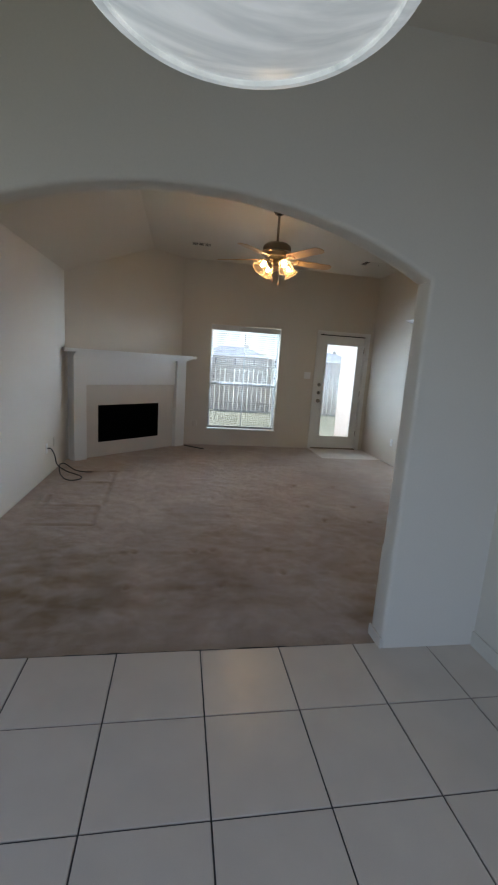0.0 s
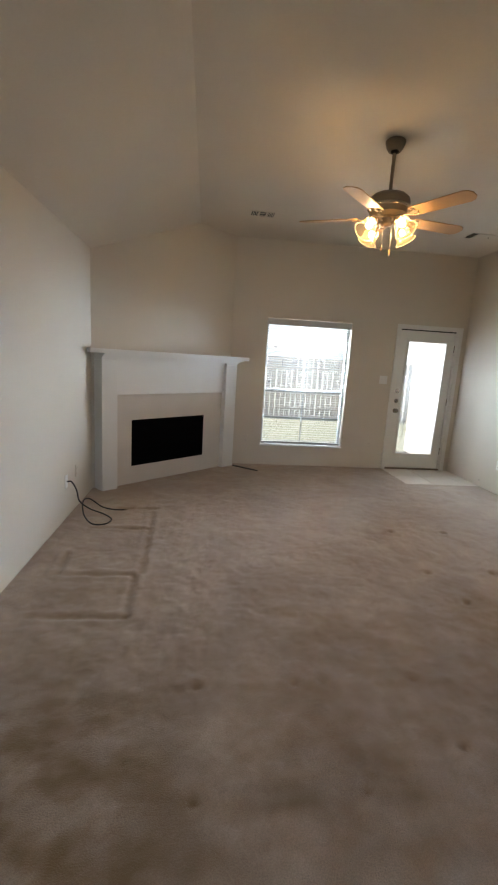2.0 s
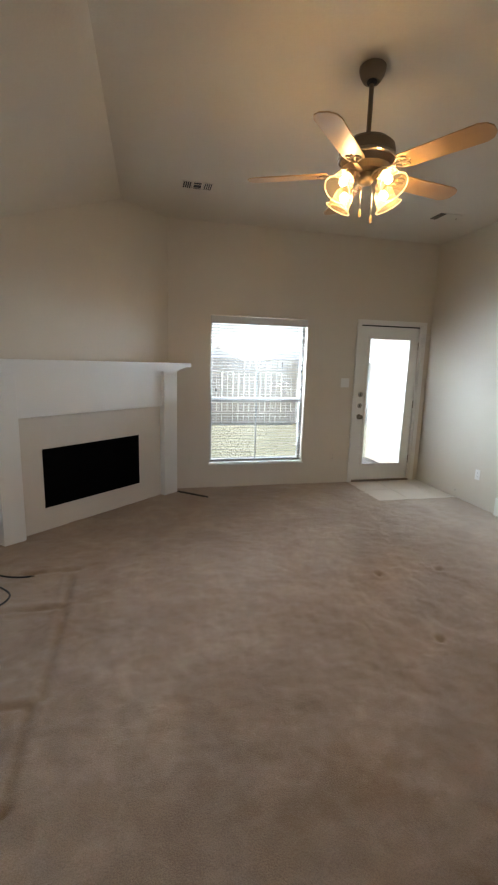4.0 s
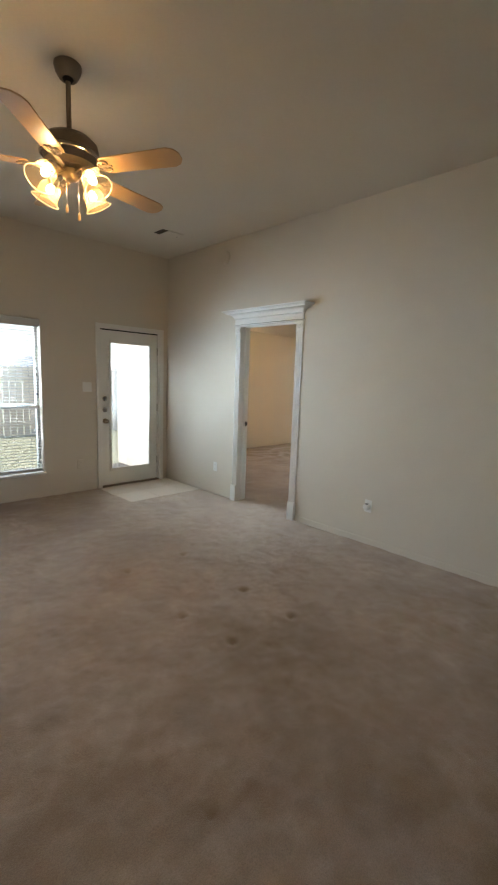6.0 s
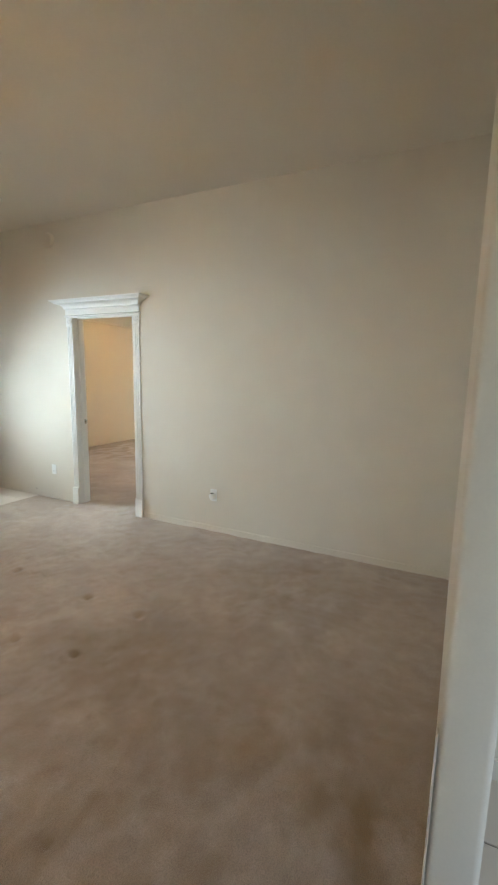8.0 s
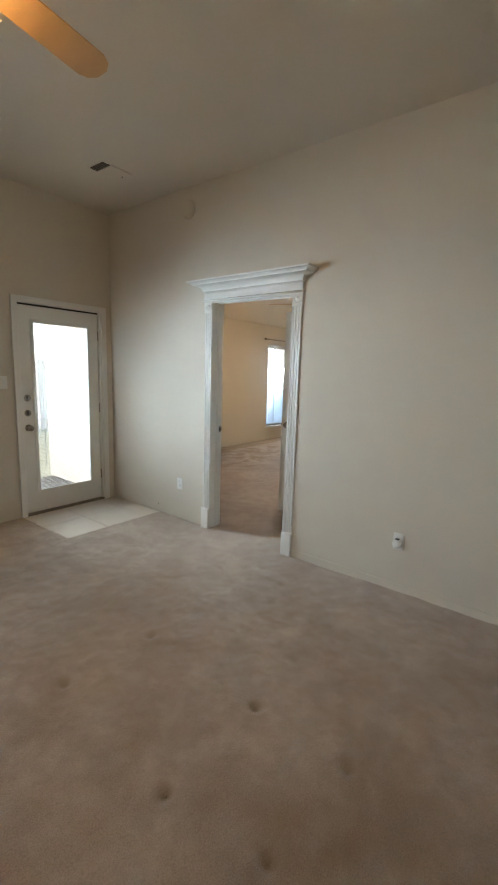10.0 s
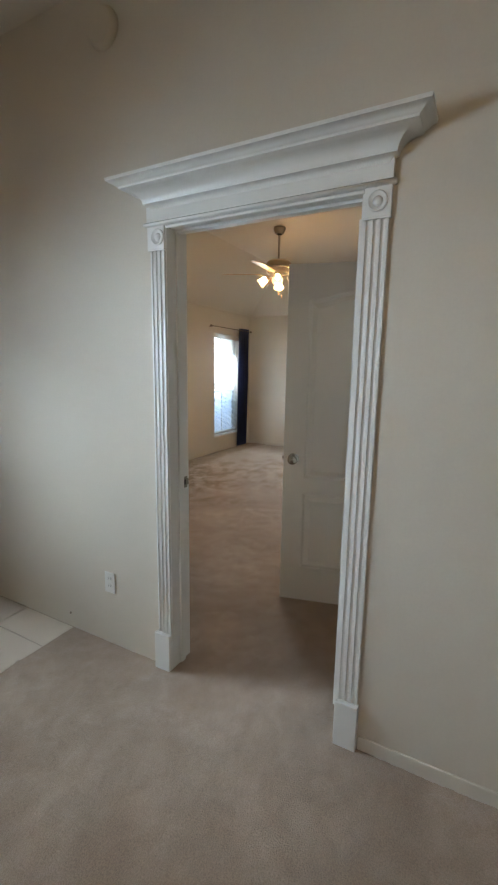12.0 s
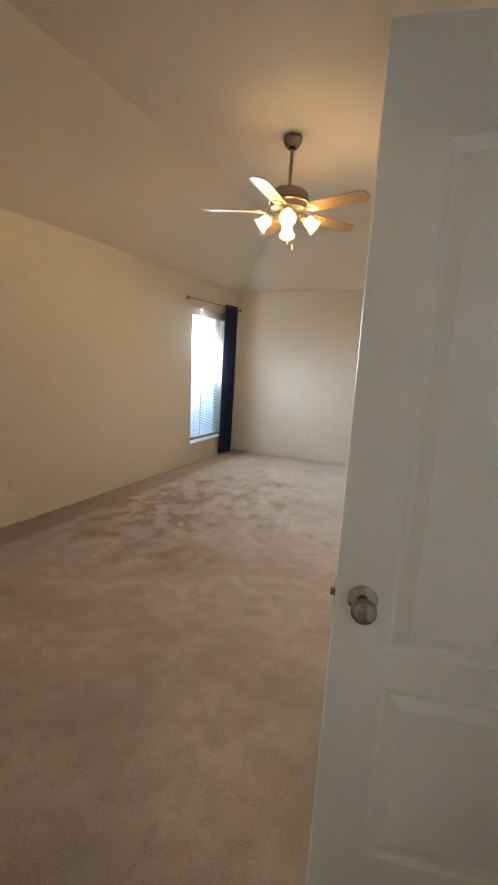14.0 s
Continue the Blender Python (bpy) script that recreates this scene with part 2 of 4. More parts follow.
def box(bm, lo, hi, bevel=0.0):
    lo, hi = Vector(lo), Vector(hi)
    made = bmesh.ops.create_cube(bm, size=1, matrix=Matrix.LocRotScale((lo + hi) / 2, None, hi - lo))
    if bevel:
        edges = {e for v in made["verts"] for e in v.link_edges}
        bmesh.ops.bevel(bm, geom=list(edges), offset=bevel, segments=2, affect="EDGES", profile=0.5)
    return bm


def boxes(*spans, bevel=0.0):
    bm = bmesh.new()
    for lo, hi in spans:
        box(bm, lo, hi, bevel)
    return bm


def lathe(profile, steps=32, m=None, bm=None):
    """A turned shape about z from (radius, height) pairs."""
    bm = bm or bmesh.new()
    m = m or Matrix()
    rings = []
    for r, z in profile:
        if r < 1e-5:
            rings.append([bm.verts.new(m @ Vector((0, 0, z)))])
        else:
            rings.append([bm.verts.new(m @ Vector((r * math.cos(a), r * math.sin(a), z))) for a in (2 * math.pi * k / steps for k in range(steps))])
    for a, b in zip(rings, rings[1:]):
        for k in range(steps):
            n = (k + 1) % steps
            quad = list(dict.fromkeys((a[k % len(a)], a[n % len(a)], b[n % len(b)], b[k % len(b)])))
            if len(quad) > 2:
                bm.faces.new(quad)
    return bm


def tube(points, radius, steps=8, bm=None):
    """A round bar along points."""
    bm = bm or bmesh.new()
    points = [Vector(p) for p in points]
    rings = []
    for n, p in enumerate(points):
        way = (points[min(n + 1, len(points) - 1)] - points[max(n - 1, 0)]).normalized()
        turn = way.to_track_quat("Z", "Y").to_matrix()
        rings.append([bm.verts.new(p + turn @ Vector((radius * math.cos(a), radius * math.sin(a), 0))) for a in (2 * math.pi * k / steps for k in range(steps))])
    for a, b in zip(rings, rings[1:]):
        for k in range(steps):
            bm.faces.new((a[k], a[(k + 1) % steps], b[(k + 1) % steps], b[k]))
    bm.faces.new(rings[0][::-1]), bm.faces.new(rings[-1])
    return bm


def prism(outline, z0, z1, bm=None):
    """An outline of (x, y) pairs raised from z0 to z1."""
    bm = bm or bmesh.new()
    low, high = ([bm.verts.new((x, y, z)) for x, y in outline] for z in (z0, z1))
    n = len(outline)
    for k in range(n):
        bm.faces.new((low[k], low[(k + 1) % n], high[(k + 1) % n], high[k]))
    bm.faces.new(low[::-1]), bm.faces.new(high)
    return bm


def pierced(u0, u1, z0, z1, thick, holes, place):
    """A wall u0..u1 by z0..z1 with rectangular holes (u0, u1, z0, z1); place(u, d, z) gives the point, d from 0 to thick."""
    us = sorted({u0, u1, *(h[0] for h in holes), *(h[1] for h in holes)})
    zs = sorted({z0, z1, *(h[2] for h in holes), *(h[3] for h in holes)})
    solid = {}
    for i in range(len(us) - 1):
        for j in range(len(zs) - 1):
            u, z = (us[i] + us[i + 1]) / 2, (zs[j] + zs[j + 1]) / 2
            solid[i, j] = not any(h[0] < u < h[1] and h[2] < z < h[3] for h in holes)
    bm = bmesh.new()
    corner = {}

    def at(i, j, d):
        if (i, j, d) not in corner:
            corner[i, j, d] = bm.verts.new(place(us[i], d * thick, zs[j]))
        return corner[i, j, d]

    for (i, j), full in solid.items():
        if not full:
            continue
        for d in (0, 1):
            bm.faces.new((at(i, j, d), at(i + 1, j, d), at(i + 1, j + 1, d), at(i, j + 1, d)))
        for (di, dj), ends in {(-1, 0): ((i, j), (i, j + 1)), (1, 0): ((i + 1, j), (i + 1, j + 1)), (0, -1): ((i, j), (i + 1, j)), (0, 1): ((i, j + 1), (i + 1, j + 1))}.items():
            if not solid.get((i + di, j + dj)):
                (a, b), (c, d) = ends
                bm.faces.new((at(a, b, 0), at(c, d, 0), at(c, d, 1), at(a, b, 1)))
    return bm


def structure(name, bm, mat, label, category, smooth=0):
    return tagged(part(name, bm, mat, None, label, smooth), label, category, kind="structure")


def on_wall(x, y, z, turn):
    """A pose on a wall: local x to the right as one faces it, local y into the wall."""
    return pose(x, y, z, 0, 0, turn)


NORTH, EAST, WEST, SOUTH = 0, -90, 90, 180

# ---- the large structure ----
XL, XR, YN, YS, ZC, ZL = -1.42, 3.50, 7.72, 2.325, 3.08, 2.48   # living room: west, east, north, south faces, ceiling, low west eave
HALL_E, HALL_S, HALL_N, HALL_Z = 1.785, -2.7, 2.190, 2.9
BED_W, BED_E, BED_N, BED_S = 3.63, 9.6, 9.05, 5.22
ARCH_X, ARCH_HALF, ARCH_Z, ARCH_R = 0.125, 1.107, 2.196, 2.35

structure("wall_north", pierced(XL - 0.14, XR, 0, 3.2, 0.16, [(0.59, 1.79, 0.30, 2.08), (2.50, 3.37, 0.0, 2.07)], lambda u, d, z: (u, YN + d, z)), WALL, "beige painted wall with a window and a glazed door", "wall")
structure("wall_east", pierced(YS, YN + 0.16, 0, 3.2, BED_W - XR, [(5.345, 6.195, 0.0, 2.10)], lambda u, d, z: (XR + d, u, z)), WALL, "beige painted wall with a cased bedroom doorway", "wall")
structure("wall_west", pierced(YS, YN, 0, 2.7, 0.14, [], lambda u, d, z: (XL - d, u, z)), WALL, "plain beige painted side wall", "wall")


def arch_z(x):
    return ARCH_Z - ARCH_R + math.sqrt(max(ARCH_R**2 - (x - ARCH_X) ** 2, 0))


def arch_wall():
    """The wall between entry and living room, with a segmental arch and rounded corners."""
    bm = bmesh.new()
    n = 40
    inside = [(ARCH_X - ARCH_HALF + 2 * ARCH_HALF * k / n) for k in range(n + 1)]
    opening = [(inside[0], 0.0)] + [(x, arch_z(x)) for x in inside] + [(inside[-1], 0.0)]
    outline = opening + [(XR, 0.0), (XR, 3.2), (XL - 0.14, 3.2), (XL - 0.14, 0.0)]
    front, back = ([bm.verts.new((x, y, z)) for x, z in outline] for y in (HALL_N, YS))
    f, g = bm.faces.new(front), bm.faces.new(back[::-1])
    sides = [bm.faces.new((front[k], back[k], back[(k + 1) % len(outline)], front[(k + 1) % len(outline)])) for k in range(len(outline))]
    bm.normal_update()
    rim = [e for face in sides[: len(opening) - 1] for e in face.edges if f in e.link_faces or g in e.link_faces]
    bmesh.ops.bevel(bm, geom=rim, offset=0.022, segments=4, affect="EDGES", profile=0.5)
    return bm


structure("wall_south", arch_wall(), WALL, "beige wall with a wide rounded arch opening", "wall", 40)
structure("wall_hall_east", pierced(HALL_S, HALL_N, 0, HALL_Z, 0.12, [], lambda u, d, z: (HALL_E + d, u, z)), WALL, "beige entry hall side wall", "wall")
# the opening here is unseen, cut for the added west lamp
structure("wall_hall_west", pierced(HALL_S, HALL_N, 0, HALL_Z, 0.12, [(0.0, 1.8, 0.4, 2.3)], lambda u, d, z: (-1.9 - d, u, z)), WALL, "plain beige entry hall wall", "wall")
structure("wall_hall_south", pierced(-2.02, HALL_E + 0.12, 0, HALL_Z, 0.14, [(-0.6, 1.0, 0.1, 2.3)], lambda u, d, z: (u, HALL_S - d, z)), WALL, "plain beige wall with the entry opening", "wall")
structure("ceiling_hall", boxes(((-2.02, HALL_S - 0.14, HALL_Z), (HALL_E + 0.12, HALL_N, HALL_Z + 0.1))), CEIL, "plain entry hall ceiling", "ceiling")


def vault(outline, thick=0.1):
    """A ceiling from panels, each a list of points, with a skin above."""
    bm = bmesh.new()
    for panel in outline:
        low = [bm.verts.new(p) for p in panel]
        high = [bm.verts.new((p[0], p[1], p[2] + thick)) for p in panel]
        bm.faces.new(low), bm.faces.new(high[::-1])
        for k in range(len(panel)):
            n = (k + 1) % len(panel)
            bm.faces.new((low[k], low[n], high[n], high[k]))
    bmesh.ops.remove_doubles(bm, verts=list(bm.verts), dist=0.001)
    return bm


CREASE = -0.36
structure("ceiling_living", vault([
    [(CREASE, YS, ZC), (XR + 0.01, YS, ZC), (XR + 0.01, YN + 0.01, ZC), (CREASE, YN + 0.01, ZC)],
    [(XL - 0.05, YS, ZL - 0.03), (CREASE, YS, ZC), (CREASE, YN + 0.01, ZC), (XL - 0.05, YN + 0.01, ZL - 0.03)]]), CEIL, "textured beige ceiling sloping down to one side", "ceiling")

# the corner wall behind the fireplace
A, B = Vector((XL, 6.34, 0)), Vector((0.10, YN, 0))
TURN = math.degrees(math.atan2(B.y - A.y, B.x - A.x))
structure("wall_diagonal", prism([(XL, 6.34), (0.10, YN), (XL, YN)], 0, 3.2), WALL, "beige angled corner wall over the fireplace", "wall")

# bedroom shell
structure("wall_bedroom_north", pierced(BED_W, BED_E + 0.14, 0, 2.75, 0.16, [(8.33, 9.20, 0.29, 2.09)], lambda u, d, z: (u, BED_N + d, z)), WALL, "warm beige bedroom wall with a tall window", "wall")
structure("wall_bedroom_east", pierced(BED_S, BED_N, 0, 2.75, 0.14, [], lambda u, d, z: (BED_E + d, u, z)), WALL, "plain beige bedroom end wall", "wall")
structure("wall_bedroom_south", pierced(BED_W, BED_E + 0.14, 0, 3.2, 0.12, [(4.61, 5.39, 0.0, 2.05)], lambda u, d, z: (u, BED_S - d, z)), WALL, "beige bedroom wall with a side doorway", "wall")
structure("wall_bedroom_west", pierced(YN + 0.16, BED_N + 0.16, 0, 3.2, 0.13, [], lambda u, d, z: (XR + d, u, z)), BRICK, "pale brick outside wall of the bedroom wing", "wall")
structure("wall_side_room", boxes(((4.4, 3.9, 0), (5.6, 4.0, 2.5)), ((4.4, 4.0, 0), (4.5, 5.1, 2.5)), ((5.5, 4.0, 0), (5.6, 5.1, 2.5)), ((4.4, 3.9, 2.5), (5.6, 5.1, 2.6))), WALL, "plain walls of a small side room", "wall")
HN, HE = 7.98, 8.53
structure("ceiling_bedroom", vault([
    [(BED_W, BED_S, ZC), (HE, BED_S, ZC), (HE, HN, ZC), (BED_W, HN, ZC)],
    [(BED_W, HN, ZC), (HE, HN, ZC), (BED_E + 0.04, BED_N + 0.04, 2.46), (BED_W, BED_N + 0.04, 2.46)],
    [(HE, BED_S, ZC), (BED_E + 0.04, BED_S, 2.46), (BED_E + 0.04, BED_N + 0.04, 2.46), (HE, HN, ZC)]]), CEIL, "textured beige ceiling sloping down at the edges", "ceiling")

# floors
CARPET_EDGE = 2.24
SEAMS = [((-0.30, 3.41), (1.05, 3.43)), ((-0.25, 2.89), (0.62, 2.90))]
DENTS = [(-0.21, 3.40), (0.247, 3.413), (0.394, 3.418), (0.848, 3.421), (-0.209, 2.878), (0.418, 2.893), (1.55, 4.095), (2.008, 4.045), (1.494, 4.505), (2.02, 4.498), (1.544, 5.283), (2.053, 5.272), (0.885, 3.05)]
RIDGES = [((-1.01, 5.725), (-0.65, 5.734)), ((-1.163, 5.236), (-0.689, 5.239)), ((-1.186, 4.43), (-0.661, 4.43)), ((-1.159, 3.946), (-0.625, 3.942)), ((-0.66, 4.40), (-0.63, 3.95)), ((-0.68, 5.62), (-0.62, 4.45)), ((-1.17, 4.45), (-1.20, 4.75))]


PATCH = (2.475, 3.52, 6.93)
# (1.32, 2.45) and (1.6, 2.7), by the arch jamb: dirt and painted-in shadow
STAINS_AND_SHADE = [(0.4, 3.85, 0.6, 0.45), (0.95, 3.65, 0.5, 0.4), (1.65, 3.85, 0.4, 0.4), (2.85, 3.45, 0.5, 0.35), (-0.88, 3.1, 0.5, 0.4), (-0.5, 2.55, 0.5, 0.4), (2.9, 5.0, 0.4, 0.3), (1.32, 2.45, 0.22, 1.3), (1.6, 2.7, 0.35, 0.7), (-0.75, 2.75, 0.75, 1.0), (-0.9, 3.3, 0.45, 0.5), (0.55, 2.75, 0.6, 0.5), (1.25, 3.1, 0.5, 0.5), (0.35, 3.0, 0.35, 0.45), (1.75, 3.6, 0.5, 0.3), (2.6, 3.2, 0.6, 0.35), (-0.95, 4.1, 0.35, 0.35), (1.6, 4.15, 0.25, 0.4), (-0.5, 5.0, 0.5, 0.2), (2.6, 4.5, 0.5, 0.2)]
BED_STAINS = [(6.85, 8.55, 0.45, 0.9), (6.2, 8.35, 0.5, 0.7), (6.6, 7.9, 0.28, 1.1), (7.3, 8.0, 0.22, 1.2), (6.0, 7.4, 0.25, 0.9), (7.8, 8.3, 0.3, 1.0), (6.9, 7.3, 0.2, 1.0), (8.2, 7.7, 0.3, 0.8), (6.9, 8.1, 0.6, 0.6), (7.5, 7.4, 0.5, 0.5), (6.3, 8.5, 0.7, 0.55), (7.9, 7.9, 0.5, 0.5), (5.7, 7.7, 0.4, 0.4), (7.1, 8.8, 1.2, 0.4)]


def carpet(x0, x1, y0, y1, step, dents, ridges, stains, seed):
    """A pile that is trodden uneven, with dents of furniture feet and pressed lines."""
    nx, ny = int((x1 - x0) / step), int((y1 - y0) / step)
    verts, faces, soil_shade = [], [], []
    for j in range(ny + 1):
        for i in range(nx + 1):
            x, y = x0 + (x1 - x0) * i / nx, y0 + (y1 - y0) * j / ny
            z = 0.006 * noise.noise(Vector((x * 2.3, y * 2.3, seed))) + 0.0058 * noise.noise(Vector((x * 9, y * 9, seed + 5))) + 0.0046 * noise.noise(Vector((x * 24, y * 31, seed)))
            dirt_shade = 0.0
            for a, b, r, amount in stains:
                d2 = ((x - a) ** 2 + (y - b) ** 2) / r**2
                if d2 < 4:
                    dirt_shade += 0.9 * amount * math.exp(-1.5 * d2) * max(0.0, (0.42 if y0 < 3 else 0.35) + (0.85 if y0 < 3 else 1.7) * noise.fractal(Vector((x * 4.5, y * 6.5, seed)), 0.8, 2.1, 5))
            # living room: darker band along the tile edge
            if y < y0 + 0.12 and y0 < 3:
                dirt_shade += 0.4 * (1 - (y - y0) / 0.12)
            # bedroom: browner band along the north wall
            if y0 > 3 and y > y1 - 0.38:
                dirt_shade += 1.1 * min(1.0, (y - y1 + 0.38) / 0.10) * (0.8 + 0.5 * noise.noise(Vector((x * 5, y * 5, 2))))
            if PATCH[0] < x < PATCH[1] and y > PATCH[2]:
                z = -0.02
            # dents and pressed lines: shade of the hollows also goes into the colour
            for a, b in dents:
                d2 = (x - a) ** 2 + (y - b) ** 2
                if d2 < 0.02:
                    z -= 0.018 * math.exp(-d2 / 0.0008)
                    z += 0.005 * math.exp(-((math.sqrt(d2) - 0.05) ** 2) / 0.0005)
                    dirt_shade += 0.5 * math.exp(-d2 / 0.0007)
            for (ax, ay), (bx, by) in ridges:
                if min(ax, bx) - 0.1 < x < max(ax, bx) + 0.1 and min(ay, by) - 0.1 < y < max(ay, by) + 0.1:
                    way = Vector((bx - ax, by - ay))
                    s = max(0, min(1, ((x - ax) * way.x + (y - ay) * way.y) / way.length_squared))
                    d2 = (x - ax - s * way.x) ** 2 + (y - ay - s * way.y) ** 2
                    deep = 0.75 + 0.8 * noise.noise(Vector((x * 6, y * 6, 3)))
                    z -= 0.012 * math.exp(-d2 / 0.0005) * deep
                    z += 0.004 * math.exp(-((math.sqrt(d2) - 0.045) ** 2) / 0.0004)
                    dirt_shade += max(0.0, 0.5 * math.exp(-d2 / 0.00045) * deep)
            # seams: the hollow beside each raised edge gets painted shade too
            for (ax, ay), (bx, by) in SEAMS:
                if ax < x < bx:
                    d = y - ay - (by - ay) * (x - ax) / (bx - ax) - 0.01 * noise.noise(Vector((x * 3, ay, 7)))
                    if abs(d) < 0.1:
                        worn = max(0.0, 0.6 + 0.9 * noise.noise(Vector((x * 4, ay * 3, 9))))
                        z += 0.006 * math.exp(-(d**2) / 0.0006) * worn - 0.004 * math.exp(-((d + 0.04) ** 2) / 0.0005) * worn
                        dirt_shade += 0.25 * math.exp(-((d + 0.04) ** 2) / 0.0006) * worn
            verts.append((x, y, z))
            soil_shade.append(min(dirt_shade, 0.92))
    for j in range(ny):
        for i in range(nx):
            k = j * (nx + 1) + i
            faces.append((k, k + 1, k + nx + 2, k + nx + 1))
    mesh = bpy.data.meshes.new("carpet")
    mesh.from_pydata(verts, [], faces)
    mesh.polygons.foreach_set("use_smooth", [True] * len(faces))
    mesh.attributes.new("soil_shade", "FLOAT", "POINT").data.foreach_set("value", soil_shade)
    return mesh


def carpet_floor(name, mesh, mat, label):
    mesh.materials.append(mat)
    return tagged(new(name, mesh), label, "carpet", kind="structure")


carpet_floor("floor_living_carpet", carpet(XL - 0.02, XR + 0.08, CARPET_EDGE, YN + 0.02, 0.017, DENTS, RIDGES, STAINS_AND_SHADE, 1.0), CARPET, "worn beige carpet with dents and faint stains")
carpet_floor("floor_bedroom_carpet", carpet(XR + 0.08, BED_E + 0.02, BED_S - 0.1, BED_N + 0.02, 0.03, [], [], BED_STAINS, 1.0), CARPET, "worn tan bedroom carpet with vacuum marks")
structure("floor", boxes(((-2.02, HALL_S - 0.14, -0.15), (BED_E + 0.14, BED_N + 0.16, -0.022))), GROUT, "dark floor slab under the coverings", "floor")
hall_floor = structure("floor_hall", boxes(((-1.9, HALL_S, -0.022), (HALL_E, CARPET_EDGE, -0.006))), GROUT, "square beige floor tiles with dark grout", "tile floor")


def baseboard(name, spans, label="low painted baseboard along the wall"):
    return structure(name, boxes(*spans, bevel=0.003), WALL, label, "baseboard")


baseboard("baseboard_hall", [((HALL_E - 0.012, HALL_S, -0.01), (HALL_E, HALL_N, 0.085)), ((1.220, HALL_N, -0.01), (1.232, YS + 0.01, 0.06))])
baseboard("baseboard_bedroom", [((BED_W, BED_N - 0.005, -0.01), (BED_E, BED_N, 0.06)), ((BED_E - 0.005, BED_S, -0.01), (BED_E, BED_N - 0.005, 0.06)), ((5.5, BED_S, -0.01), (BED_E, BED_S + 0.012, 0.075))])

baseboard("baseboard_living", [((XR - 0.009, YS, -0.01), (XR, 5.263, 0.055))])

# outside
structure("ground", boxes(((-400, -400, -0.3), (400, 600, -0.17))), GRASS, "mown lawn with dry patches", "lawn")
# unseen eaves, added to keep direct sun out of the north windows
structure("eave_sun_block", boxes(((-2.4, YN + 0.16, 2.62), (3.4, YN + 0.75, 2.75)), ((3.35, BED_N + 0.16, 2.62), (10.4, BED_N + 0.75, 2.75))), SOFFIT, "unseen painted eave that keeps sun off the windows", "eave")
# unseen roof slab; its wide west overhang is added to shade the hall
structure("roof", vault([[(-5.2, -3.6, 3.3), (10.4, -3.6, 3.3), (10.4, 8.2, 3.3), (-5.2, 8.2, 3.3)], [(3.35, 8.2, 3.3), (10.4, 8.2, 3.3), (10.4, 9.8, 3.3), (3.35, 9.8, 3.3)]], 0.2), SHINGLE, "unseen grey shingle slab, overhanging west to block sun", "roof")


# ---- living room: window with blind ----
def sash_window(x0, x1, z0, z1, y, m, label):
    """A single-hung window set in the outer part of its opening."""
    w = thing("window_living", m, label, "window", kind="structure")
    f = 0.035
    part("window_frame", boxes(((x0, y, z0), (x0 + f, y + 0.06, z1)), ((x1 - f, y, z0), (x1, y + 0.06, z1)), ((x0 + f, y, z1 - f), (x1 - f, y + 0.06, z1)), ((x0 + f, y, z0), (x1 - f, y + 0.06, z0 + f)), bevel=0.003), VINYL, w)
    mid = z0 + (z1 - z0) * 0.44
    part("meeting_rail", boxes(((x0 + f, y - 0.01, mid - 0.022), (x1 - f, y + 0.05, mid + 0.022)), bevel=0.004), VINYL, w)
    part("muntin", boxes((((x0 + x1) / 2 - 0.008, y + 0.012, z0 + f), ((x0 + x1) / 2 + 0.008, y + 0.026, mid - 0.022)), (((x0 + x1) / 2 - 0.008, y + 0.012, mid + 0.022), ((x0 + x1) / 2 + 0.008, y + 0.026, z1 - f))), VINYL, w)
    for a, b in ((z0 + f, mid - 0.022), (mid + 0.022, z1 - f)):
        pane = part("pane", boxes(((x0 + f, y + 0.034, a), (x1 - f, y + 0.038, b))), GLASS, w)
        pane.visible_shadow = False
    return w


window = sash_window(0.59, 1.79, 0.30, 2.08, 0.09, pose(0, YN, 0), "single-hung vinyl window in a plain drywall opening")
part("window_sill", boxes(((0.575, -0.018, 0.283), (1.805, 0.09, 0.302)), bevel=0.004), TRIM, window)


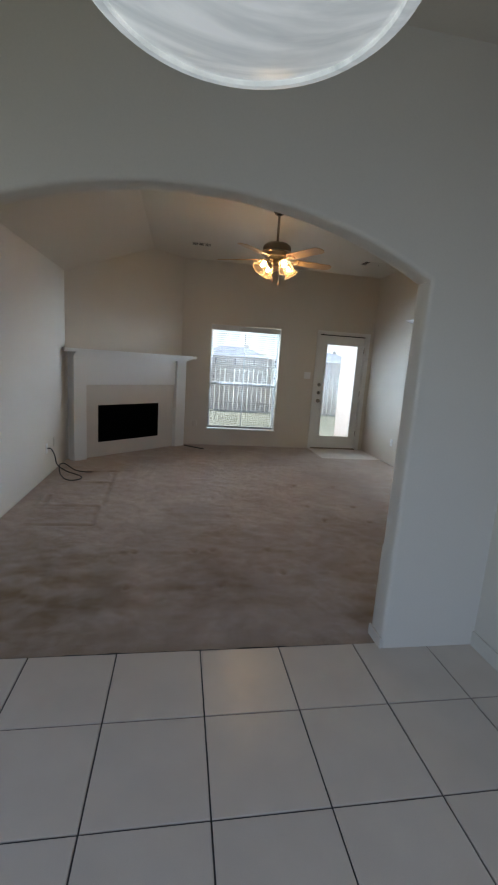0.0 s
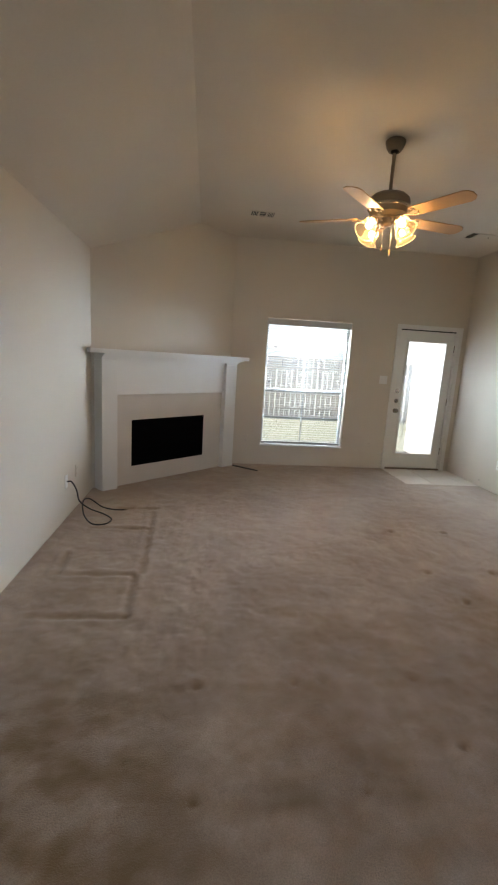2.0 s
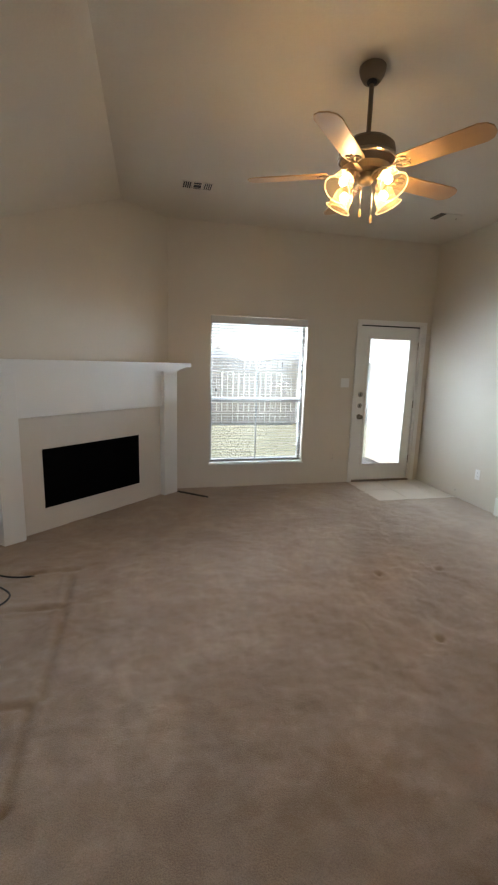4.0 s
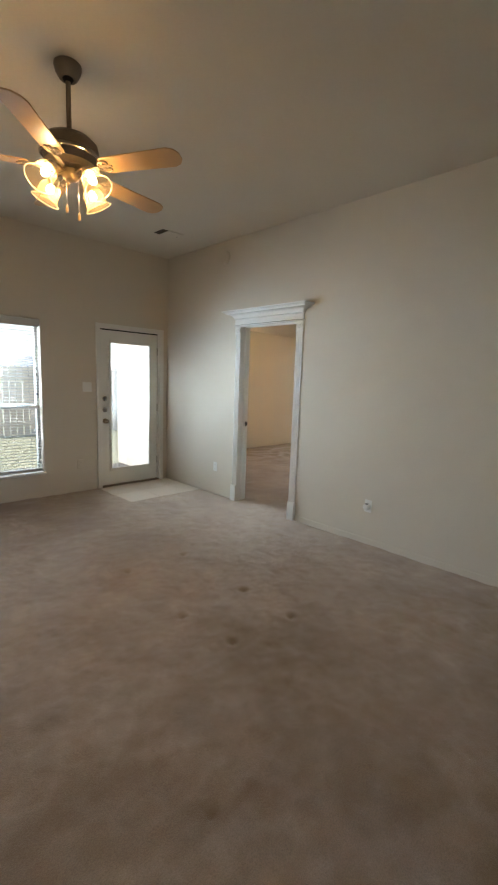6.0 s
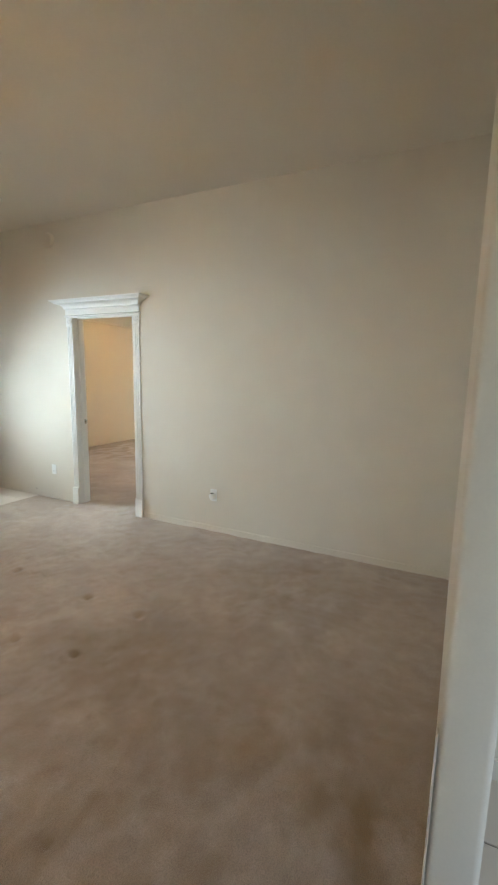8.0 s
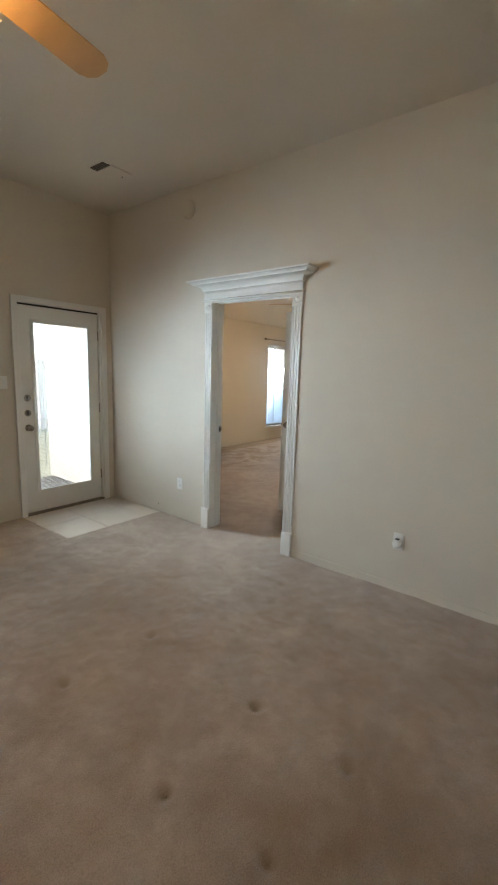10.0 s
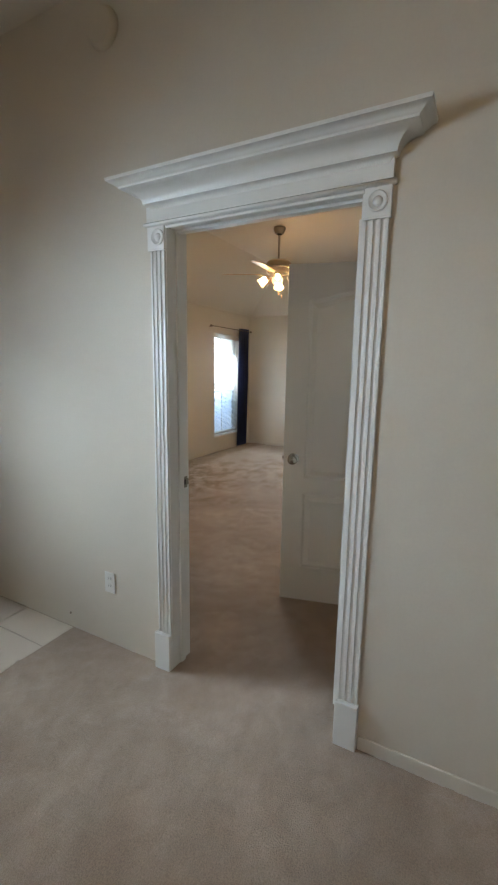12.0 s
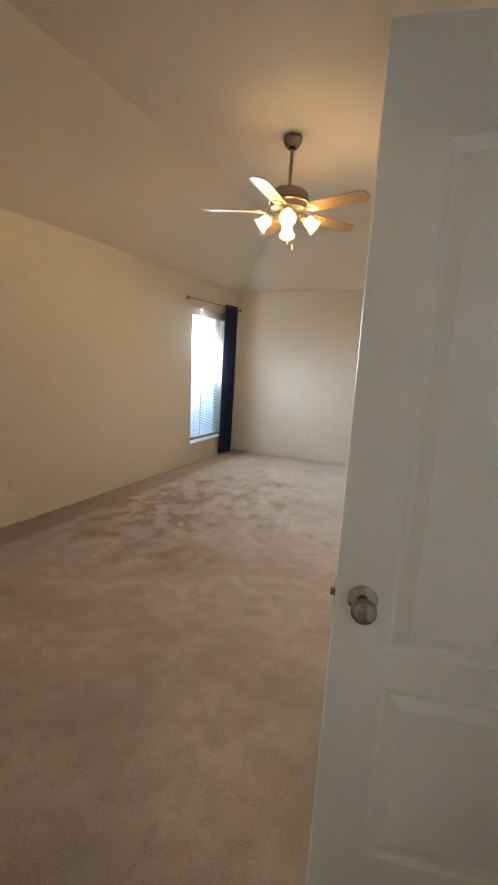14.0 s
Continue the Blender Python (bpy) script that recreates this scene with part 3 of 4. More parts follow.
def blind(m, width, top, bottom, pitch, depth, tilt, label, slats, wand=True):
    """A horizontal blind: headrail, slats, bottom rail, ladder cords and a wand."""
    b = thing("window_blind", m, label, "blind")
    half = width / 2
    part("headrail", boxes(((-half, -0.035, top - 0.055), (half, 0.025, top)), bevel=0.003), SLAT, b)
    part("valance", boxes(((-half - 0.004, -0.046, top - 0.085), (half + 0.004, -0.036, top)), bevel=0.003), VINYL, b)
    bm = bmesh.new()
    rows = [(-depth / 2, 0), (-depth / 4, 0.003), (0, 0.004), (depth / 4, 0.003), (depth / 2, 0)]
    for z in (0, -0.0025):
        for x in (-half + 0.006, half - 0.006):
            for y, h in rows:
                bm.verts.new((x, y, h + z))
    bm.verts.ensure_lookup_table()
    v = bm.verts
    for base in (0, 10):
        for k in range(4):
            bm.faces.new((v[base + k], v[base + k + 1], v[base + k + 6], v[base + k + 5]))
    for k in range(4):
        bm.faces.new((v[k], v[k + 1], v[k + 11], v[k + 10])), bm.faces.new((v[k + 5], v[k + 6], v[k + 16], v[k + 15]))
    for a, c in ((0, 5), (4, 9)):
        bm.faces.new((v[a], v[c], v[c + 10], v[a + 10]))
    count = int((top - 0.10 - bottom) / pitch)
    first = part("slat", bm, slats, b, smooth=40)
    for k in range(count):
        slat = first if not k else first.copy()
        if k:
            scene.collection.objects.link(slat)
        slat.location = (0, 0, top - 0.10 - k * pitch)
        slat.rotation_euler = (radians(tilt + random.uniform(-1.5, 1.5)), radians(random.uniform(-0.12, 0.12)), 0)
    part("bottom_rail", boxes(((-half + 0.004, -depth / 2, bottom - 0.012), (half - 0.004, depth / 2, bottom + 0.012)), bevel=0.003), SLAT, b)
    for x in (-half + 0.12, half - 0.12):
        part("ladder_cord", tube([(x, -depth / 2 - 0.002, bottom), (x, -depth / 2 - 0.002, top - 0.05)], 0.0012, 5), SLAT, b)
    if wand:
        part("pull_cord", tube([(half - 0.05, -0.045, top - 0.06), (half - 0.052, -0.05, top - 0.5), (half - 0.045, -0.05, top - 0.82)], 0.0018, 5), SLAT, b)
        for z in (top - 0.55, top - 0.62, top - 0.84):
            part("cord_tassel", lathe([(0.002, 0.02), (0.007, 0.012), (0.009, -0.012), (0.0, -0.016)], 10, pose(half - 0.05, -0.05, z)), DARK, b)
        part("cord_tassel", lathe([(0.002, 0.02), (0.007, 0.012), (0.009, -0.012), (0.0, -0.016)], 10, pose(-half + 0.06, -0.05, top - 0.86)), DARK, b)
    return b


blind(pose(1.19, YN + 0.04, 0), 1.18, 2.07, 0.335, 0.034, 0.046, -6, "white faux-wood window blind with open slats", SLAT)

# ---- back door ----
back = thing("door_back", pose(2.512, YN, 0.015), "white painted exterior door with a full glass light", "door", kind="structure")
W, H = 0.832, 2.035
G = (0.135, 0.720, 0.215, 1.880)
part("slab", pierced(0, W, 0, H, 0.044, [G], lambda u, d, z: (u, 0.03 + d, z)), DOOR, back)
part("glass_stop", boxes(((G[0] - 0.022, 0.018, G[2] - 0.022), (G[0] + 0.012, 0.03, G[3] + 0.022)), ((G[1] - 0.012, 0.018, G[2] - 0.022), (G[1] + 0.022, 0.03, G[3] + 0.022)), ((G[0] + 0.012, 0.018, G[3] - 0.012), (G[1] - 0.012, 0.03, G[3] + 0.022)), ((G[0] + 0.012, 0.018, G[2] - 0.022), (G[1] - 0.012, 0.03, G[2] + 0.012)), bevel=0.004), TRIM, back, "raised white moulding round the glass")
for y in (0.034, 0.066):
    part("pane", boxes(((G[0], y, G[2]), (G[1], y + 0.004, G[3]))), GLASS, back).visible_shadow = False
bm = bmesh.new()
for k in range(118):
    z = G[2] + 0.02 + k * 0.0138
    box(bm, (G[0] + 0.008, 0.045, z), (G[1] - 0.008, 0.055, z + 0.0012))
tagged(part("mini_blind", bm, SLAT_FINE, back, "fine white slats between the panes"), kind="stuff")
part("tilt_rod", tube([(G[0] + 0.09, 0.042, G[3] - 0.02), (G[0] + 0.088, 0.042, G[2] + 0.25)], 0.003, 6), VINYL, back)
TO_ROOM = pose(0, 0, 0, 90)
for z in (1.155, 1.01):
    part("deadbolt", lathe([(0.0, 0.0), (0.032, 0.0), (0.032, 0.008), (0.024, 0.016), (0.0, 0.017)], 24, pose(0.058, 0.03, z) @ TO_ROOM), NICKEL, back, "nickel deadbolt", 40)
    part("thumb_turn", boxes(((0.052, -0.008, z - 0.018), (0.064, 0.014, z + 0.018)), bevel=0.004), NICKEL, back)


def knob_shape(m, bm=None):
    """A round door knob on a rose; local z points away from the door."""
    return lathe([(0.0, 0.0), (0.033, 0.0), (0.034, 0.006), (0.026, 0.012), (0.014, 0.016), (0.011, 0.026), (0.013, 0.034), (0.022, 0.038), (0.028, 0.048), (0.0285, 0.057), (0.024, 0.066), (0.012, 0.071), (0.0, 0.072)], 28, m, bm)


part("knob", knob_shape(pose(0.058, 0.03, 0.865) @ TO_ROOM), NICKEL, back, "round nickel knob", 50)
for z in (0.28, 1.03, 1.80):
    part("hinge", lathe([(0.0, -0.05), (0.007, -0.05), (0.007, 0.05), (0.0, 0.05)], 10, pose(W + 0.006, 0.022, z)), NICKEL, back, smooth=40)
part("threshold", boxes(((-0.01, -0.01, -0.02), (W + 0.02, 0.10, 0.006)), bevel=0.003), BRONZE, back)
frame_parts = [((2.444, -0.02, 0), (2.502, 0.0, 2.115)), ((3.368, -0.02, 0), (3.428, 0.0, 2.115)), ((2.502, -0.02, 2.062), (3.368, 0.0, 2.115))]
trim = thing("door_trim_back", pose(0, YN, 0), "flat white casing round the back door", "door casing", kind="structure")
for lo, hi in frame_parts:
    part("casing_board", boxes((lo, hi), bevel=0.004), TRIM, trim)
part("jamb", boxes(((2.500, 0.0, 0.0), (2.510, 0.15, 2.07)), ((3.350, 0.0, 0.0), (3.370, 0.15, 2.07)), ((2.510, 0.0, 2.056), (3.350, 0.15, 2.07))), TRIM, trim)

# dark strip added to close the gap above the slab
part("head_gap_strip", boxes(((2.508, 0.024, 2.040), (3.352, 0.072, 2.060))), DARK, trim, "dark strip closing the gap over the door")

# ---- bedroom doorway casing ----
Y0, Y1 = 5.265, 6.280      # outer edges of the pilasters
JN, JS, JR = 6.190, 5.355, 5.364      # clear opening
surround = thing("doorway_trim_bedroom", pose(XR, 0, 0), "white fluted door surround with rosettes and crown head", "door surround", kind="structure")


def fluted(y0, y1, z0, z1, depth, flutes=3):
    """A board on the east wall with round-cut upright flutes."""
    pts = [(y0, 0.0), (y0, depth)]
    pitch = (y1 - y0 - 0.008) / flutes
    for k in range(flutes):
        a = y0 + 0.004 + k * pitch + 0.004
        b = a + pitch - 0.008
        for s in range(7):
            ang = math.pi * s / 6
            pts.append(((a + b) / 2 - (b - a) / 2 * math.cos(ang), depth - 0.0065 * math.sin(ang)))
    pts += [(y1, depth), (y1, 0.0)]
    return prism([(-d, y) for y, d in pts][::-1], z0, z1)


for a, b in ((JN, Y1), (Y0, JS)):
    part("pilaster", fluted(a + (0.002 if a == JN else 0.007), b - (0.014 if a == JN else 0.002), 0.19, 1.987, 0.013), TRIM, surround)
    part("plinth_block", boxes(((-0.03, a, -0.008), (0, b, 0.192)), bevel=0.003), TRIM, surround)
    block = part("rosette_block", boxes(((-0.015, a + 0.001, 1.987), (0, b, 2.083)), ((-0.019, a - 0.001, 1.984), (0, b - (0.012 if a == JN else 0), 1.991)), bevel=0.002), TRIM, surround)
    part("rosette", lathe([(0.033, 0.0), (0.033, 0.005), (0.029, 0.008), (0.025, 0.004), (0.017, 0.001), (0.013, 0.006), (0.008, 0.010), (0.0, 0.011)], 28, pose(-0.015, (a + b) / 2 - (0.012 if a == JN else 0), 2.038, 0, -90)), TRIM, block, smooth=35)
for z0, z1, d in ((2.070, 2.083, 0.011),):
    part("head_casing", boxes(((-d, JS + 0.001, z0), (0, JN - 0.001, z1)), bevel=0.005), TRIM, surround)


def mitred(levels, y0, y1):
    """A moulding with returned ends: (projection, height) levels up the profile."""
    bm = bmesh.new()
    rings = [[bm.verts.new((x, y, z)) for x, y in ((0, y0 - d), (-d, y0 - d), (-d, y1 + d), (0, y1 + d))] for d, z in levels]
    for a, b in zip(rings, rings[1:]):
        for k in range(4):
            bm.faces.new((a[k], a[(k + 1) % 4], b[(k + 1) % 4], b[k]))
    bm.faces.new(rings[0][::-1]), bm.faces.new(rings[-1])
    return bm


part("head_bead", mitred([(0.014, 2.083), (0.022, 2.084), (0.026, 2.088), (0.026, 2.093), (0.022, 2.097), (0.014, 2.103)], Y0 + 0.012, Y1 - 0.012), TRIM, surround, smooth=60)
part("frieze", mitred([(0.018, 2.101), (0.018, 2.160)], Y0 + 0.018, Y1 - 0.018), TRIM, surround)
crown = [(0.0185, 2.145), (0.023, 2.154), (0.032, 2.160), (0.044, 2.164)] + [(0.044 + 0.062 * (1 - math.cos(a)), 2.163 + 0.048 * math.sin(a)) for a in (math.pi / 2 * k / 6 for k in range(1, 7))] + [(0.112, 2.213), (0.114, 2.220), (0.126, 2.226), (0.136, 2.234), (0.148, 2.236), (0.150, 2.247), (0.142, 2.249)]
part("crown", mitred(crown, Y0 + 0.032, Y1 - 0.048), TRIM, surround, smooth=30)
part("jamb", boxes(((0, JN, 0), (BED_W - XR, JN + 0.004, 2.099)), ((0, JS - 0.009, 0), (BED_W - XR - 0.007, JR, 2.099)), ((0, JR, 2.083), (BED_W - XR, JN, 2.099))), TRIM, surround)
part("door_stop", boxes(((0.060, JN - 0.010, 0), (0.095, JN, 2.083)), ((0.060, JR, 2.071), (0.095, JN - 0.010, 2.083)), bevel=0.002), TRIM, surround)
plate = part("strike_plate", boxes(((0.098, JN - 0.0022, 0.916), (0.131, JN, 0.972)), ((0.127, JN - 0.0022, 0.928), (0.141, JN + 0.010, 0.960)), bevel=0.001), NICKEL, surround, "nickel strike plate")
part("latch_hole", boxes(((0.104, JN - 0.0030, 0.932), (0.117, JN - 0.0022, 0.956))), DARK, plate)
part("casing_bedroom", boxes(((BED_W - XR, JN, 0), (BED_W - XR + 0.016, JN + 0.06, 2.16)), ((BED_W - XR, JS - 0.07, 0), (BED_W - XR + 0.012, JS - 0.012, 2.16)), ((BED_W - XR, JS - 0.012, 2.10), (BED_W - XR + 0.016, JN, 2.16)), bevel=0.003), TRIM, surround)


# ---- panel doors ----
def panel_outline(x0, x1, z0, z1, rise, inset):
    """A panel's outline, with a gently arched head when rise is more than nothing."""
    x0, x1, z0, z1 = x0 + inset, x1 - inset, z0 + inset, z1 - inset
    pts = [(x0, z0), (x1, z0)]
    if not rise:
        return pts + [(x1, z1), (x0, z1)]
    n = 16
    for k in range(n + 1):
        s = 1 - 2 * k / n
        pts.append(((x0 + x1) / 2 + (x1 - x0) / 2 * s, z1 + rise * 0.5 * (1 + math.cos(math.pi * s))))
    return pts


def panel_door_slab(w, h, t):
    """A moulded two-panel door, both faces with sunk rims and raised fields; the hinge edge at x = 0."""
    panels = [(0.125, w - 0.125, 0.815, h - 0.20, 0.045), (0.125, w - 0.125, 0.225, 0.72, 0.0)]
    bm = bmesh.new()
    rims = {}
    for side, y, inward in ((0, 0.0, 1), (1, t, -1)):
        rims[side] = [bm.verts.new((x, y, z)) for x, z in ((0, 0), (w, 0), (w, h), (0, h))]
        edges = [bm.edges.new((rims[side][k], rims[side][(k + 1) % 4])) for k in range(4)]
        for x0, x1, z0, z1, rise in panels:
            loops = [[bm.verts.new((x, y + inward * d, z)) for x, z in panel_outline(x0, x1, z0, z1, rise, i)] for i, d in ((0, 0), (0.006, 0.003), (0.014, 0.010), (0.022, 0.011), (0.050, 0.002))]
            n = len(loops[0])
            edges += [bm.edges.new((loops[0][k], loops[0][(k + 1) % n])) for k in range(n)]
            for a, b in zip(loops, loops[1:]):
                for k in range(n):
                    bm.faces.new((a[k], a[(k + 1) % n], b[(k + 1) % n], b[k]))
            bm.faces.new(loops[-1])
        bmesh.ops.triangle_fill(bm, edges=edges, use_beauty=True, use_dissolve=False)
    for k in range(4):
        n = (k + 1) % 4
        bm.faces.new((rims[0][k], rims[0][n], rims[1][n], rims[1][k]))
    return bm


HINGES = (0.235, 1.06, 1.86)


def hinge_leaf(t, z):
    """A flat leaf let into the door's edge, its far corners rounded, with three screw heads."""
    y0, y1, r = -0.011, t * 0.62, 0.011
    pts = [(y0, z - 0.045), (y0, z + 0.045)]
    for cy, cz, a0 in ((y1 - r, z + 0.045 - r, 90), (y1 - r, z - 0.045 + r, 0)):
        pts += [(cy + r * math.cos(radians(a0 - 18 * k)), cz + r * math.sin(radians(a0 - 18 * k))) for k in range(6)]
    bm = bmesh.new()
    loops = [[bm.verts.new((x, y, h)) for y, h in pts] for x in (0.0, -0.0022)]
    n = len(pts)
    for k in range(n):
        bm.faces.new((loops[0][k], loops[0][(k + 1) % n], loops[1][(k + 1) % n], loops[1][k]))
    bm.faces.new(loops[1]), bm.faces.new(loops[0][::-1])
    for y, h in ((0.012, 0.03), (0.004, 0.0), (0.012, -0.03)):
        lathe([(0.0033, 0.0), (0.0028, 0.0012), (0.0, 0.0006)], 10, pose(-0.0022, y, z + h, 0, -90), bm)
    return bm


def panel_door(name, m, w, h, label, knob_z, t):
    d = thing(name, m, label, "door", kind="structure")
    part("slab", panel_door_slab(w, h, t), DOOR, d)
    part("knob", knob_shape(pose(w - 0.062, 0.0, knob_z) @ TO_ROOM), NICKEL, d, "round satin nickel knob", 50)
    part("knob", knob_shape(pose(w - 0.062, t, knob_z, -90)), NICKEL, d, "round satin nickel knob", 50)
    part("latch_plate", boxes(((w, 0.006, knob_z - 0.028), (w + 0.0015, t - 0.006, knob_z + 0.028))), NICKEL, d)
    part("latch_bolt", boxes(((w, 0.011, knob_z - 0.009), (w + 0.011, t - 0.011, knob_z + 0.009)), bevel=0.002), BRONZE, d)
    for z in HINGES:
        part("hinge_leaf", hinge_leaf(t, z), TRIM, d, "white painted hinge")
        part("hinge_barrel", lathe([(0.0, -0.040), (0.004, -0.040), (0.004, 0.040), (0.0, 0.040)], 10, pose(-0.004, -0.005, z)), TRIM, d, smooth=40)
    return d


# the side door stands out into the room; the bedroom door lies open at about a right angle
panel_door("door_side", pose(4.615, 5.246, 0.012, 0, 0, 104.6), 0.79, 2.082, "white two-panel arched door standing half open", 0.938, 0.035)
panel_door("door_bedroom", pose(BED_W + 0.020, JR + 0.006, 0.022, 0, 0, 6.6), 0.80, 2.02, "white two-panel arched bedroom door swung open", 0.915, 0.040)
for z in (h + 0.022 for h in HINGES):
    part("hinge_leaf", boxes(((0.095, JR - 0.001, z - 0.045), (0.123, JR + 0.0016, z + 0.045))), TRIM, surround)

# solid dark strip that paints the shade of the gap behind the hinges
part("hinge_gap_shade", boxes(((0.1235, JS - 0.03, 0.03), (0.147, JR + 0.001, 2.03))), DARK, surround, "dark strip put in for the shaded hinge gap")

# ---- fireplace ----
fire = thing("fireplace", pose(A.x, A.y, 0, 0, 0, TURN), "white painted wooden fireplace mantel with pale tile surround", "fireplace")
FX0, FX1, FZ0, FZ1 = 0.437, 1.506, 0.215, 0.738
part("surround_tile", pierced(0.20, 1.86, 0, 1.05, 0.09, [(FX0, FX1, FZ0, FZ1)], lambda u, d, z: (u, -0.09 + d, z)), HEARTH, fire, "smooth pale beige tile surround")
# solid black box: the recess's darkness is put in as colour
firebox = part("firebox", boxes(((FX0, -0.087, FZ0), (FX1, -0.002, FZ1))), BLACK, fire, "solid matt black box filling the firebox opening")
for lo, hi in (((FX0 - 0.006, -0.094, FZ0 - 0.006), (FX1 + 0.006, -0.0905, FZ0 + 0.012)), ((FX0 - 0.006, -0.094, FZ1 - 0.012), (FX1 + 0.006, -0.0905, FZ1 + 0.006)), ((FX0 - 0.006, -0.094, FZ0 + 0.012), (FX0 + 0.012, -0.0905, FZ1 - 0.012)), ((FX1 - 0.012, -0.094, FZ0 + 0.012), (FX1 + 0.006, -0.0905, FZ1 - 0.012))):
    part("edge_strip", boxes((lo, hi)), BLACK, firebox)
part("header_board", boxes(((0.20, -0.118, 1.035), (1.84, 0, 1.44)), bevel=0.003), TRIM, fire)
for a, b in ((0.03, 0.212), (1.828, 2.03)):
    leg = part("leg", boxes(((a, -0.16, -0.008), (b, -0.0, 1.40)), bevel=0.004), TRIM, fire)
    part("capital", prism([(a - 0.0, 0), (a - 0.0, -0.16), (b, -0.16), (b, 0)], 1.40, 1.42), TRIM, leg)
bm = bmesh.new()
for k in range(5):
    e = 0.010 * k + 0.002 * k * k
    box(bm, (0.03 - min(e, 0.0), -0.165 - e * 0.8, 1.42 + 0.010 * k), (2.035 + e * 0.8, 0, 1.43 + 0.010 * k))
part("cornice", bm, TRIM, fire)
shelf = bmesh.new()
prism([(0.0, 0.0), (-0.125, -0.145), (-0.135, -0.235), (2.19, -0.235), (2.19, -0.135), (2.05, 0.0)], 1.470, 1.515, shelf)
bmesh.ops.bevel(shelf, geom=list(shelf.edges), offset=0.005, segments=2, affect="EDGES")
part("mantel_shelf", shelf, TRIM, fire)
strip = thing("carpet_tack_strip", pose(A.x, A.y, 0, 0, 0, TURN) @ pose(2.03, -0.17, 0.004, 0, 0, -82), "dark exposed strip at the carpet edge by the hearth", "tack strip")
part("strip", boxes(((0, -0.012, -0.006), (0.42, 0.012, 0.009)), bevel=0.002), DARK, strip)


# ---- ceiling fans ----
def smooth_path(pts, n=10):
    """Points along a rounded line through pts."""
    pts = [Vector(p) for p in pts]
    out = []
    for k in range(len(pts) - 1):
        a, b, c, d = pts[max(k - 1, 0)], pts[k], pts[k + 1], pts[min(k + 2, len(pts) - 1)]
        for s in range(n):
            t = s / n
            out.append(0.5 * ((2 * b) + (c - a) * t + (2 * a - 5 * b + 4 * c - d) * t * t + (3 * b - a - 3 * c + d) * t**3))
    return out + [pts[-1]]


def fan_shade(m, flared):
    """A bell of thin glass; local z points out of its mouth."""
    if flared:
        profile = [(0.024, 0.004), (0.029, 0.014), (0.036, 0.028), (0.040, 0.055), (0.044, 0.080), (0.060, 0.108), (0.062, 0.110)]
    else:
        profile = [(0.024, 0.004), (0.033, 0.012), (0.050, 0.030), (0.056, 0.055), (0.054, 0.075), (0.060, 0.098), (0.072, 0.116), (0.074, 0.117)]
    bm = lathe(profile, 28, m)
    return bm


